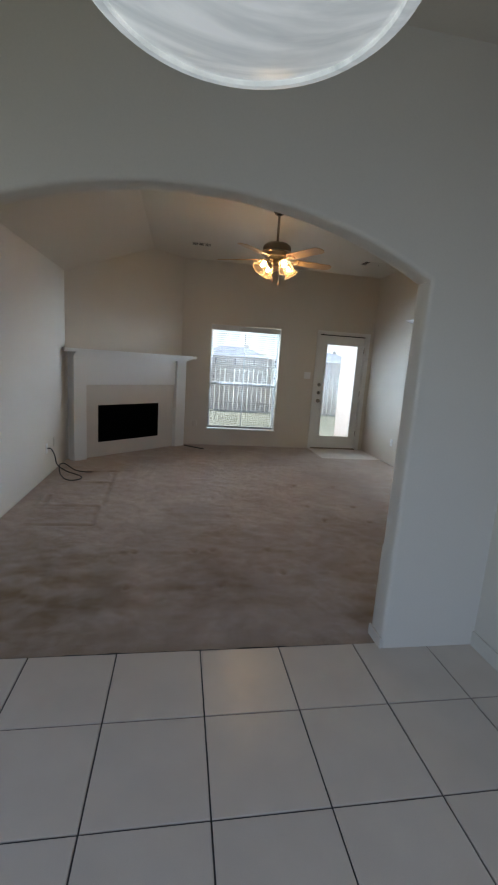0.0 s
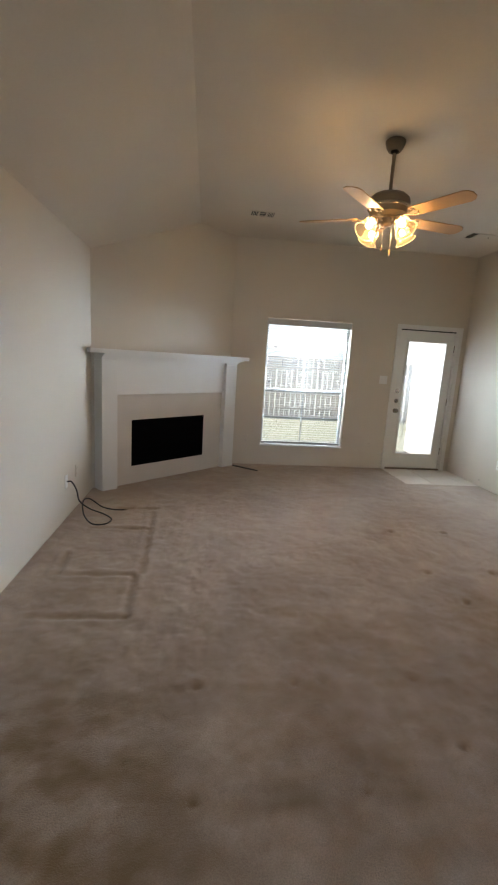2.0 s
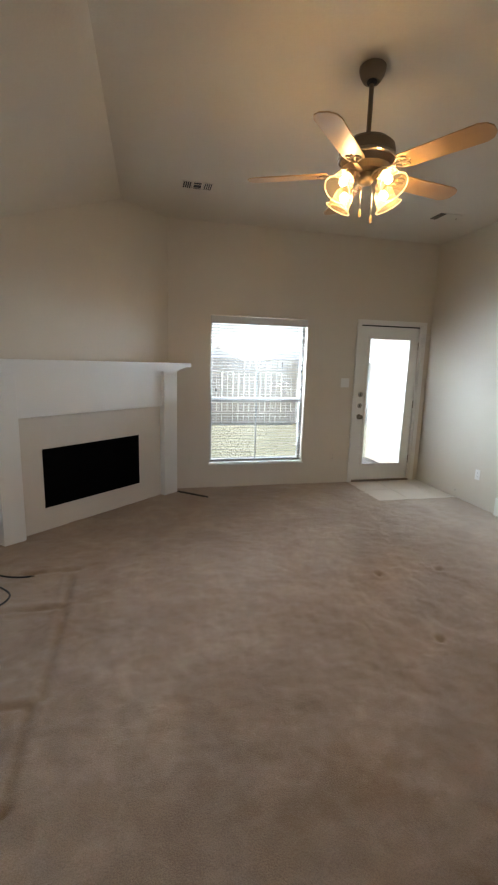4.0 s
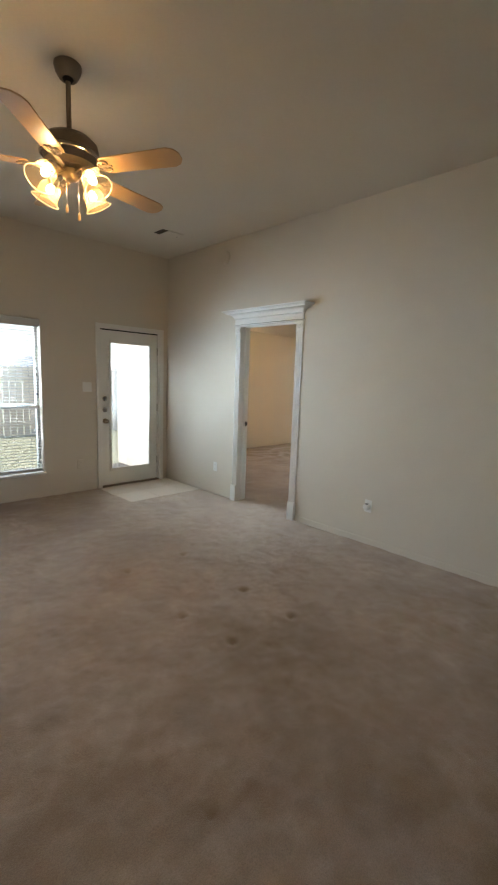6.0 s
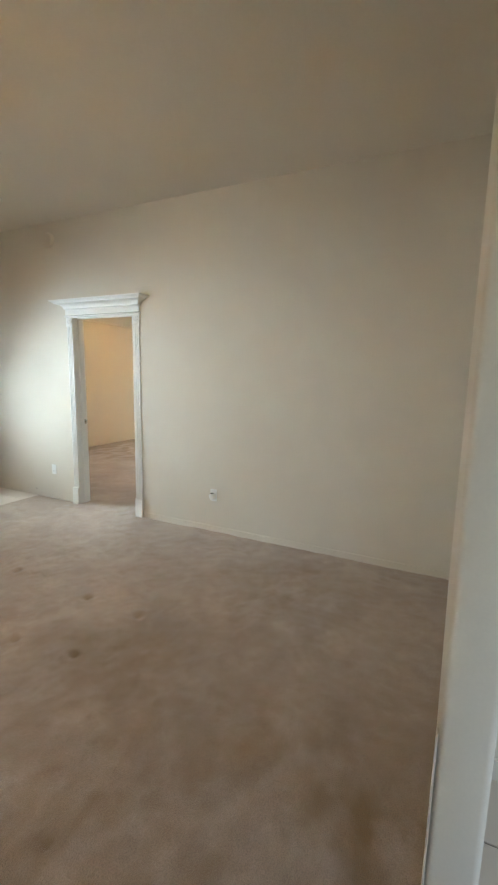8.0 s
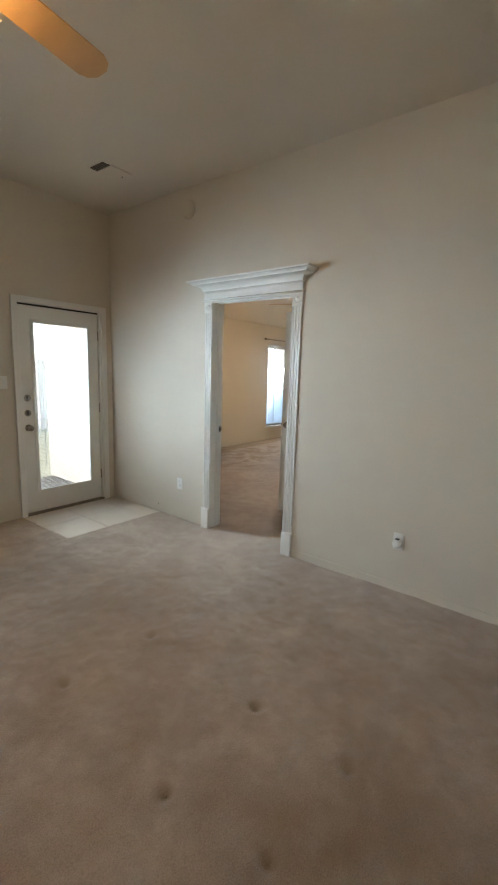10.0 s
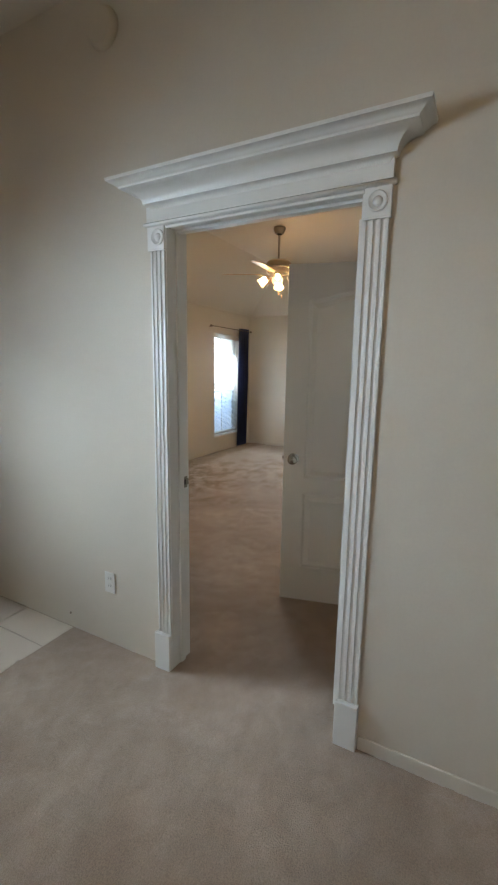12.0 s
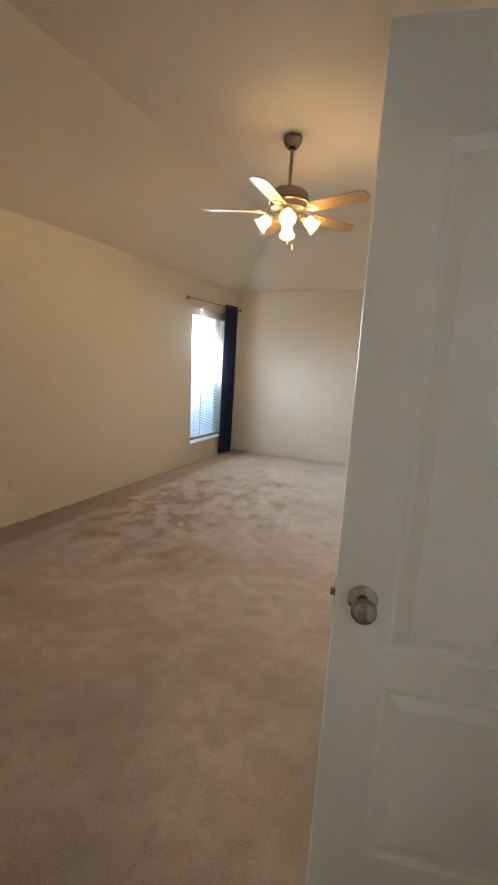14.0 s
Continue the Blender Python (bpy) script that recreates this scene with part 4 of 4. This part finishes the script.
def ceiling_fan(m, base, light_base, flared, bulb, shade_mat, blade_z, metal, label):
    f = thing("ceiling_fan", m, label, "ceiling fan", "ceiling fans")
    canopy = part("canopy", lathe([(0.0, 0.0), (0.064, 0.0), (0.069, -0.005), (0.069, -0.020), (0.062, -0.043), (0.046, -0.070), (0.040, -0.074), (0.034, -0.068), (0.0, -0.060)], 32), metal, f, "tapered pewter canopy", 40)
    part("hanger_ball", lathe([(0.0, -0.056), (0.022, -0.060), (0.028, -0.072), (0.022, -0.082), (0.0, -0.086)], 20), DARK, canopy, smooth=50)
    part("downrod", lathe([(0.0, -0.08), (0.0125, -0.08), (0.0125, -0.335), (0.024, -0.338), (0.026, -0.352), (0.0, -0.352)], 16), metal, f, smooth=40)
    part("motor_housing", lathe([(0.0, -0.345), (0.060, -0.348), (0.115, -0.360), (0.143, -0.384), (0.150, -0.414), (0.148, -0.440), (0.136, -0.455), (0.132, -0.490), (0.100, -0.512), (0.0, -0.514)], 40), metal, f, "pewter motor housing with a banded rim", 30)
    part("motor_band", lathe([(0.149, -0.432), (0.153, -0.436), (0.153, -0.450), (0.147, -0.454)], 40), NICKEL, f, smooth=40)
    part("switch_housing", lathe([(0.0, -0.476), (0.050, -0.478), (0.050, -0.505), (0.040, -0.512), (0.044, -0.540), (0.042, -0.556), (0.030, -0.568), (0.0, -0.572)], 28), metal, f, smooth=40)
    blade_bm = bmesh.new()
    outline = [(0.205, -0.052), (0.23, -0.058), (0.60, -0.066), (0.635, -0.052), (0.655, -0.022), (0.655, 0.022), (0.635, 0.052), (0.60, 0.066), (0.23, 0.058), (0.205, 0.052)]
    prism(outline, -0.003, 0.003, blade_bm)
    iron_bm = boxes(((0.095, -0.014, -0.016), (0.185, 0.014, -0.009)), bevel=0.003)
    for side in (-1, 1):
        curl = [(0.180, 0.004 * side), (0.196, 0.030 * side), (0.222, 0.040 * side), (0.246, 0.030 * side), (0.240, 0.014 * side), (0.222, 0.012 * side), (0.214, 0.022 * side)]
        ring = smooth_path([(x, y, -0.007) for x, y in curl], 5)
        tube(ring, 0.0042, 6, iron_bm)
    tube([(0.180, 0, -0.007), (0.262, 0, -0.007)], 0.0042, 6, iron_bm)
    blade, iron = part("blade", blade_bm, BLADE, f, "pale wood-veneer blade"), part("blade_iron", iron_bm, metal, f, "scrolled pewter blade bracket")
    for k in range(5):
        b = blade if not k else blade.copy()
        i = iron if not k else iron.copy()
        for o in (b, i):
            if k:
                scene.collection.objects.link(o)
            o.matrix_local = pose(0, 0, blade_z, 0, 0, base + 72 * k) @ pose(0, 0, 0, -11)
    out, drop = (0.150, -0.555) if flared else (0.135, -0.560)
    for k in range(4):
        a = radians(light_base + 90 * k)
        way = Vector((math.cos(a), math.sin(a), 0))
        neck = way * 0.120 + Vector((0, 0, -0.540))
        part("lamp_arm", tube([way * 0.045 + Vector((0, 0, -0.535)), way * 0.075 + Vector((0, 0, -0.522)), way * 0.108 + Vector((0, 0, -0.524)), neck], 0.008, 8), metal, f, smooth=60)
        axis = (way * (0.78 if flared else 0.80) + Vector((0, 0, -0.95 if not flared else -0.62))).normalized()
        seat = Matrix.Translation(neck) @ axis.to_track_quat("Z", "Y").to_matrix().to_4x4()
        part("lamp_socket", lathe([(0.0, -0.014), (0.016, -0.014), (0.026, -0.006), (0.031, 0.010), (0.032, 0.030), (0.030, 0.031), (0.028, 0.012), (0.0, 0.010)], 22, seat), metal, f, "cupped metal shade holder", 40)
        glass = part("shade", fan_shade(seat @ pose(0, 0, 0.010), flared), shade_mat, f, "flared frosted glass shade" if flared else "seeded tulip glass shade", 60)
        if not flared:
            part("shade_rim", lathe([(0.072, 0.1155), (0.076, 0.1165), (0.075, 0.1195), (0.071, 0.1185)], 28, seat @ pose(0, 0, 0.010)), RIM, glass, smooth=60)
        part("bulb", lathe([(0.0, 0.012), (0.009, 0.016), (0.011, 0.030), (0.018, 0.048), (0.020, 0.060), (0.015, 0.072), (0.0, 0.078)], 16, seat @ pose(0, 0, 0.006)), bulb, glass, "lit bulb", 60)
    for x, y, z in ((0.03, -0.035, -0.73), (-0.03, -0.02, -0.70)):
        chain = part("pull_chain", tube([(x, y, -0.57), (x, y, z)], 0.0016, 5), NICKEL, f)
        part("pull_fob", lathe([(0.0, 0.022), (0.004, 0.018), (0.008, -0.004), (0.006, -0.022), (0.0, -0.024)], 12, pose(x, y, z - 0.02)), BLADE, chain, "wooden pull", 50)
    return f


ceiling_fan(pose(1.048, 4.955, ZC), 155, 20, False, BULB, SHADE, -0.512, BRONZE, "five-blade pewter ceiling fan with four lit tulip lamps")
ceiling_fan(pose(6.72, 7.143, ZC), 39.5, 22, True, BULB_BED, SHADE_WHITE, -0.506, PEWTER, "five-blade nickel ceiling fan with four lit frosted lamps")

# ---- entry pendant ----
pendant = thing("pendant_light", pose(0.15, 0.80, HALL_Z), "white swirled alabaster glass bowl pendant, glowing faintly by itself", "pendant light")
RZ = 1.919 - HALL_Z
bowl = [(0.182 * k / 12, RZ - 0.006 - 0.046 * (1 - (k / 12) ** 2)) for k in range(13)]
part("bowl", lathe(bowl + [(r * 0.98, z + 0.006) for r, z in bowl[::-1]], 64), ALABASTER, pendant, smooth=50)
part("rim", lathe([(0.180, RZ - 0.014), (0.190, RZ - 0.013), (0.199, RZ - 0.006), (0.200, RZ + 0.002), (0.194, RZ + 0.008), (0.182, RZ + 0.006), (0.178, RZ - 0.004), (0.180, RZ - 0.014)], 64), ALABASTER, pendant, "smooth white glass rim", 60)
part("rod", lathe([(0.0, 0.0), (0.006, 0.0), (0.006, RZ + 0.06), (0.02, RZ + 0.05), (0.02, RZ - 0.03), (0.0, RZ - 0.034)], 12), NICKEL, pendant, smooth=40)
for k in range(3):
    a = 2 * math.pi * k / 3 + 0.5
    part("chain", tube([(0.012 * math.cos(a), 0.012 * math.sin(a), RZ + 0.35), (0.186 * math.cos(a), 0.186 * math.sin(a), RZ + 0.008)], 0.003, 6), NICKEL, pendant)
part("ceiling_canopy", lathe([(0.0, 0.0), (0.065, 0.0), (0.06, -0.02), (0.02, -0.035), (0.0, -0.036)], 24), NICKEL, pendant, smooth=40)


# ---- small fixtures ----
def outlet(m, label="white duplex wall outlet", plate=PLASTIC):
    o = thing("wall_outlet", m, label, "outlet", "wall outlets")
    part("cover_plate", boxes(((-0.036, -0.006, -0.058), (0.036, 0, 0.058)), bevel=0.003), plate, o)
    for z in (-0.021, 0.021):
        face = part("receptacle", prism([(0.017 * math.cos(a), 0.0145 * math.sin(a)) for a in (2 * math.pi * k / 16 for k in range(16))], 0.0, 0.0022), plate, o)
        face.matrix_local = pose(0, -0.006, z, 90)
        part("slot", boxes(((-0.0075, -0.0001, -0.0005 - 0.004), (-0.0055, 0.0006, 0.005)), ((0.0055, -0.0001, -0.0045), (0.0075, 0.0006, 0.005))), DARK, o).matrix_local = pose(0, -0.0086, z + 0.003)
    return o


outlet(on_wall(XR, 6.602, 0.360, EAST))
for m in (on_wall(2.216, YN, 0.354, NORTH), on_wall(0.37, YN, 0.375, NORTH), on_wall(XL, 5.763, 0.36, WEST), on_wall(BED_E, 7.76, 0.378, EAST), on_wall(5.709, BED_N, 0.35, NORTH)):
    outlet(m, "wall outlet painted over in the beige of the wall", WALL)
plug = outlet(on_wall(XR, 4.405, 0.362, EAST), "white wall outlet with a round plug-in in it")
part("plug_in_body", lathe([(0.0, 0.0), (0.026, 0.0), (0.028, 0.010), (0.027, 0.040), (0.020, 0.048), (0.0, 0.050)], 24, pose(0.0, -0.008, -0.004) @ TO_ROOM), PLASTIC, plug, "round white plug-in", 40)
part("plug_in_vent", boxes(((-0.014, -0.045, 0.0235), (0.014, -0.02, 0.0255))), DARK, plug)
cable_plate = thing("cable_wall_plate", on_wall(XL, 5.457, 0.337, WEST), "white coax wall plate with a cable plugged in", "wall plate")
part("cover_plate", boxes(((-0.036, -0.006, -0.058), (0.036, 0, 0.058)), bevel=0.003), PLASTIC, cable_plate)
part("connector", lathe([(0.0, 0.0), (0.006, 0.0), (0.006, 0.016), (0.0, 0.016)], 12, pose(0, -0.006, 0.0) @ TO_ROOM), NICKEL, cable_plate)
switch = thing("light_switch", on_wall(2.326, YN, 1.32, NORTH), "white double light switch on the wall", "light switch")
part("cover_plate", boxes(((-0.058, -0.006, -0.058), (0.058, 0, 0.058)), bevel=0.003), PLASTIC, switch)
for x in (-0.023, 0.023):
    part("toggle", boxes(((x - 0.005, -0.016, -0.004), (x + 0.005, -0.006, 0.012)), bevel=0.002), PLASTIC, switch)
stop = thing("wall_screw", on_wall(XR, 6.93, 0.085, EAST), "small dark screw head in the painted wall", "screw")
part("head", lathe([(0.0, 0.0), (0.006, 0.0), (0.007, 0.004), (0.0, 0.006)], 12, TO_ROOM), BRONZE, stop)

coil = thing("coax_cable", pose(XL, 5.457, 0), "black coaxial cable hanging loose onto the carpet", "cable")
part("lead", tube(smooth_path([(0.012, 0, 0.337), (0.05, 0.0, 0.335), (0.085, 0.02, 0.25), (0.10, 0.05, 0.14), (0.18, 0.10, 0.05), (0.30, 0.08, 0.014), (0.40, -0.04, 0.012), (0.37, -0.16, 0.012), (0.26, -0.16, 0.012), (0.15, 0.0, 0.03), (0.10, 0.16, 0.10), (0.14, 0.24, 0.10), (0.26, 0.22, 0.03), (0.38, 0.20, 0.013), (0.47, 0.20, 0.013)]), 0.0065, 7), CABLE, coil, smooth=60)
part("plug", lathe([(0.0, 0.0), (0.006, 0.0), (0.006, 0.02), (0.002, 0.021), (0.0, 0.026)], 10, pose(0.47, 0.20, 0.013, 0, 90)), NICKEL, coil)


def ceiling_register(m, w, h, bays, label):
    """A ceiling air register: stamped frame, dark throat and bent slats."""
    r = thing("ceiling_vent", m, label, "air vent", "ceiling vents")
    part("throat", boxes(((-w / 2, -h / 2, -0.002), (w / 2, h / 2, -0.0005))), DARK, r)
    b = 0.011
    part("frame", boxes(((-w / 2 - b, -h / 2 - b, -0.007), (w / 2 + b, -h / 2, 0)), ((-w / 2 - b, h / 2, -0.007), (w / 2 + b, h / 2 + b, 0)), ((-w / 2 - b, -h / 2, -0.007), (-w / 2, h / 2, 0)), ((w / 2, -h / 2, -0.007), (w / 2 + b, h / 2, 0)), bevel=0.002), CEIL, r)
    step = w / len(bays)
    for k, (along, tilt) in enumerate(bays):
        x0 = -w / 2 + k * step
        if k:
            part("divider", boxes(((x0 - 0.008, -h / 2, -0.009), (x0 + 0.008, h / 2, -0.001))), CEIL, r)
        count = 2 if along else 4
        for n in range(count):
            half = 0.003 if along else 0.004
            bm = boxes(((-half, -0.0006, -0.5), (half, 0.0006, 0.5)))
            s = part("slat", bm, CEIL, r)
            if along:
                s.matrix_local = pose(x0 + step / 2, -h / 2 + h * (n + 0.5) / count, -0.008, 0, 90) @ pose(0, 0, 0, 0, 0, tilt) @ Matrix.Diagonal((1, 1, step - 0.012, 1))
            else:
                s.matrix_local = pose(x0 + 0.006 + (step - 0.012) * (n + 0.5) / count, 0, -0.008, 90) @ pose(0, 0, 0, 0, 0, tilt) @ Matrix.Diagonal((1, 1, h, 1))
    return r


ceiling_register(pose(0.325, 6.77, ZC), 0.25, 0.145, [(False, 30), (True, 0), (False, -30)], "white three-way ceiling air register with a dark middle")
vent = thing("ceiling_vent", pose(2.90, 6.815, ZC), "ceiling air vent with a dark open slot and blank cover", "air vent", "ceiling vents")
part("cover_plate", boxes(((-0.05, -0.10, -0.006), (0.15, 0.10, 0)), bevel=0.002), CEIL, vent, "flat painted cover plate")
slot = part("slot", boxes(((-0.12, -0.088, -0.004), (-0.055, 0.088, -0.001))), DARK, vent)
for k in range(4):
    part("slat", boxes(((-0.118 + 0.016 * k, -0.088, -0.008), (-0.114 + 0.016 * k, 0.088, -0.004))), BRONZE, slot)
part("lever", boxes(((0.115, -0.012, -0.022), (0.121, -0.004, -0.006)), bevel=0.001), NICKEL, vent)

alarm = thing("wall_chime_cover", on_wall(XR, 6.50, 2.895, EAST), "round white detector base on the upper wall", "detector")
part("base", lathe([(0.0, 0.0), (0.078, 0.0), (0.080, 0.010), (0.076, 0.024), (0.066, 0.034), (0.0, 0.036)], 40, TO_ROOM), WALL, alarm, smooth=40)

guard = thing("corner_guard", pose(1.236, YS, 0), "white corner strip on the arch edge", "corner guard")
part("strip", boxes(((0.0, 0.0, -0.01), (0.03, 0.007, 0.55)), bevel=0.004), WALL, guard)

# ---- bedroom window, blind, curtain ----
bed_window = sash_window(8.33, 9.20, 0.29, 2.09, 0.10, pose(0, BED_N, 0), "tall white bedroom window with a bright view")
bed_window.name = "window_bedroom"
part("insect_screen", boxes(((8.36, 0.150, 0.33), (9.17, 0.151, 1.08))), SCREEN, bed_window, "pale insect screen over the lower sash")
part("window_sill", boxes(((8.31, -0.018, 0.272), (9.22, 0.10, 0.292)), bevel=0.004), TRIM, bed_window)
blind(pose(8.765, BED_N + 0.05, 0), 0.85, 2.085, 0.33, 0.0235, 0.024, 8, "white mini blind with half-open slats", SLAT_FINE, False)
rod = thing("curtain_rod", pose(8.86, BED_N, 2.185), "dark bronze curtain rod over the window", "curtain rod")
part("rod", tube([(-0.73, -0.075, 0), (0.62, -0.075, 0)], 0.0085, 12), BRONZE, rod, smooth=60)
for x in (-0.73, 0.62):
    part("finial", lathe([(0.0, -0.01), (0.012, -0.008), (0.010, 0.006), (0.019, 0.018), (0.019, 0.030), (0.0, 0.040)], 16, pose(x, -0.075, 0, 0, 90 if x > 0 else -90)), BRONZE, rod, smooth=50)
    part("bracket", boxes(((x * 0.95 - 0.008, -0.075, -0.012), (x * 0.95 + 0.008, 0, 0.0)), bevel=0.002), BRONZE, rod)
curtain = thing("curtain", pose(9.24, BED_N - 0.075, 0), "navy blue curtain panel with metal grommets", "curtain")
bm = bmesh.new()
N, M = 72, 26
grid = []
for j in range(M + 1):
    s = j / M
    row = []
    for i in range(N + 1):
        u = i / N
        ph = 2 * math.pi * 4.0 * u + 0.5 * math.sin(3 * s)
        amp = 0.032 * (0.75 + 0.35 * s)
        row.append(bm.verts.new(((u - 0.5) * (0.33 - 0.02 * math.sin(2.4 * s)) - 0.055 * s, amp * math.sin(ph) + 0.006 * math.sin(9 * u + 5 * s), 2.222 - 2.195 * s)))
    grid.append(row)
for j in range(M):
    for i in range(N):
        bm.faces.new((grid[j][i], grid[j][i + 1], grid[j + 1][i + 1], grid[j + 1][i]))
bmesh.ops.solidify(bm, geom=list(bm.faces), thickness=0.003)
part("panel", bm, NAVY, curtain, smooth=80)
for k in range(8):
    u = (k + 0.5) / 8
    part("grommet", lathe([(0.014, -0.004), (0.022, -0.004), (0.023, 0.0), (0.022, 0.004), (0.014, 0.004), (0.014, -0.004)], 20, pose((u - 0.5) * 0.33, 0, 2.182, 0, 90, 65 if k % 2 else 115)), NICKEL, curtain, "silver grommet", 50)

# ---- outside things ----
fence = thing("fence", pose(0, 14.6, -0.17), "weathered cedar picket privacy fence across the yard", "fence")
picket_bm = prism([(-0.068, 0.0), (0.068, 0.0), (0.068, 1.76), (0.045, 1.80), (-0.045, 1.80), (-0.068, 1.76)], -0.009, 0.009)
for v in picket_bm.verts:
    v.co = Vector((v.co.x, v.co.z, v.co.y))
picket = part("picket", picket_bm, CEDAR, fence)
for k in range(150):
    p = picket if not k else picket.copy()
    if k:
        scene.collection.objects.link(p)
    p.location = (-8 + k * 0.158 + random.uniform(-0.004, 0.004), 0, random.uniform(-0.015, 0.015))
    p.rotation_euler = (0, radians(random.uniform(-0.5, 0.5)), 0)
for z in (0.25, 1.45):
    part("rail", boxes(((-8.1, -0.05, z), (15.6, -0.012, z + 0.085))), CEDAR, fence)


def house(x, y, w, d, h, ridge):
    b = thing("neighbour_house", pose(x, y, -0.2), "distant brick house with a grey shingle roof", "house", "houses behind the fence")
    part("wall", boxes(((-w / 2, -d / 2, 0), (w / 2, d / 2, h))), BRICK, b)
    bm = bmesh.new()
    e = 0.5
    low = [bm.verts.new(p) for p in ((-w / 2 - e, -d / 2 - e, h), (w / 2 + e, -d / 2 - e, h), (w / 2 + e, d / 2 + e, h), (-w / 2 - e, d / 2 + e, h))]
    top = [bm.verts.new(p) for p in ((-w / 2 + d * 0.42, 0, ridge), (w / 2 - d * 0.42, 0, ridge))]
    for f in ((low[0], low[1], top[1], top[0]), (low[1], low[2], top[1]), (low[2], low[3], top[0], top[1]), (low[3], low[0], top[0]), tuple(low[::-1])):
        bm.faces.new(f)
    part("roof", bm, SHINGLE, b)
    part("chimney", boxes(((w * 0.18, -0.5, h), (w * 0.18 + 0.8, 0.5, ridge + 0.4))), BRICK, b)
    for k in (-0.3, 0.0, 0.3):
        pane = part("window", boxes(((k * w - 0.6, -d / 2 - 0.03, 0.9), (k * w + 0.6, -d / 2 + 0.02, 2.1))), DARK, b)
        part("window_frame", boxes(((k * w - 0.68, -d / 2 - 0.05, 0.82), (k * w - 0.6, -d / 2 + 0.02, 2.18)), ((k * w + 0.6, -d / 2 - 0.05, 0.82), (k * w + 0.68, -d / 2 + 0.02, 2.18)), ((k * w - 0.6, -d / 2 - 0.05, 2.1), (k * w + 0.6, -d / 2 + 0.02, 2.18)), ((k * w - 0.6, -d / 2 - 0.05, 0.82), (k * w + 0.6, -d / 2 + 0.02, 0.9))), TRIM, pane)
    return b


for x, y, w, d, h, ridge in ((11, 92, 13, 9, 2.6, 4.6), (31, 94, 13, 9, 2.6, 4.8), (-12, 96, 14, 9, 2.6, 4.6), (54, 93, 14, 9, 2.6, 4.8), (75, 96, 14, 9, 2.6, 4.8)):
    house(x, y, w, d, h, ridge)

# lawn blades near the house, as one tuft field
verts, faces = [], []
for _ in range(26000):
    x, y = random.uniform(-2, 9), random.uniform(8.2, 14.5)
    if x > 3.3 and y < 9.3:
        continue
    a, h, w = random.uniform(0, 6.283), random.uniform(0.02, 0.06), 0.004
    lx, ly = random.uniform(-0.02, 0.02), random.uniform(-0.02, 0.02)
    k = len(verts)
    verts += [(x - w * math.cos(a), y - w * math.sin(a), -0.172), (x + w * math.cos(a), y + w * math.sin(a), -0.172), (x + lx, y + ly, -0.17 + h)]
    faces.append((k, k + 1, k + 2))
mesh = bpy.data.meshes.new("lawn_grass")
mesh.from_pydata(verts, [], faces)
mesh.materials.append(BLADE_GRASS)
tagged(new("lawn_grass", mesh), "short patchy lawn grass, partly dry", "grass", kind="stuff")

# ---- floor tiles ----
PX, PY, GAP = 0.42, 0.4245, 0.0065
cache = {}


def tile_piece(x0, x1, y0, y1, z, parent):
    """A floor tile with eased edges; alike tiles share one mesh."""
    key = (round(x1 - x0, 3), round(y1 - y0, 3))
    if key not in cache:
        w, h = (x1 - x0) / 2, (y1 - y0) / 2
        bm = bmesh.new()
        levels = [[bm.verts.new((sx * (w - i), sy * (h - i), zz)) for sx, sy in ((-1, -1), (1, -1), (1, 1), (-1, 1))] for i, zz in ((0, -0.012), (0, -0.002), (0.002, 0.0))]
        for a, b in zip(levels, levels[1:]):
            for k in range(4):
                bm.faces.new((a[k], a[(k + 1) % 4], b[(k + 1) % 4], b[k]))
        bm.faces.new(levels[-1])
        bmesh.ops.recalc_face_normals(bm, faces=bm.faces)
        cache[key] = bpy.data.meshes.new("tile")
        bm.to_mesh(cache[key])
        bm.free()
        cache[key].materials.append(TILE)
    t = new("tile", cache[key])
    t.parent = parent
    t.location = ((x0 + x1) / 2, (y0 + y1) / 2, z)
    return t


for i in range(-5, 5):
    for j in range(12):
        x0, x1 = -0.174 + i * PX, -0.174 + (i + 1) * PX
        y1, y0 = 2.240 - j * PY, 2.240 - (j + 1) * PY
        x0, x1, y0 = max(x0, -1.9), min(x1, HALL_E), max(y0, HALL_S)
        if x1 - x0 > 0.03 and y1 - y0 > 0.03:
            tile_piece(x0 + GAP / 2, x1 - GAP / 2, y0 + GAP / 2, y1 - GAP / 2, random.uniform(-0.0006, 0.0006), hall_floor)
patch = structure("floor_tile_patch", boxes(((2.45, 6.905, -0.02), (XR, YN + 0.03, -0.004))), GROUT, "beige floor tiles inside the back door", "tile floor")
for x0, x1 in ((2.456, 2.876), (2.876, 3.296), (3.296, 3.50)):
    for y0, y1 in ((6.91, 7.33), (7.33, YN + 0.02)):
        tile_piece(x0 + 0.002, x1 - 0.002, y0 + 0.002, y1 - 0.002, 0.001, patch)
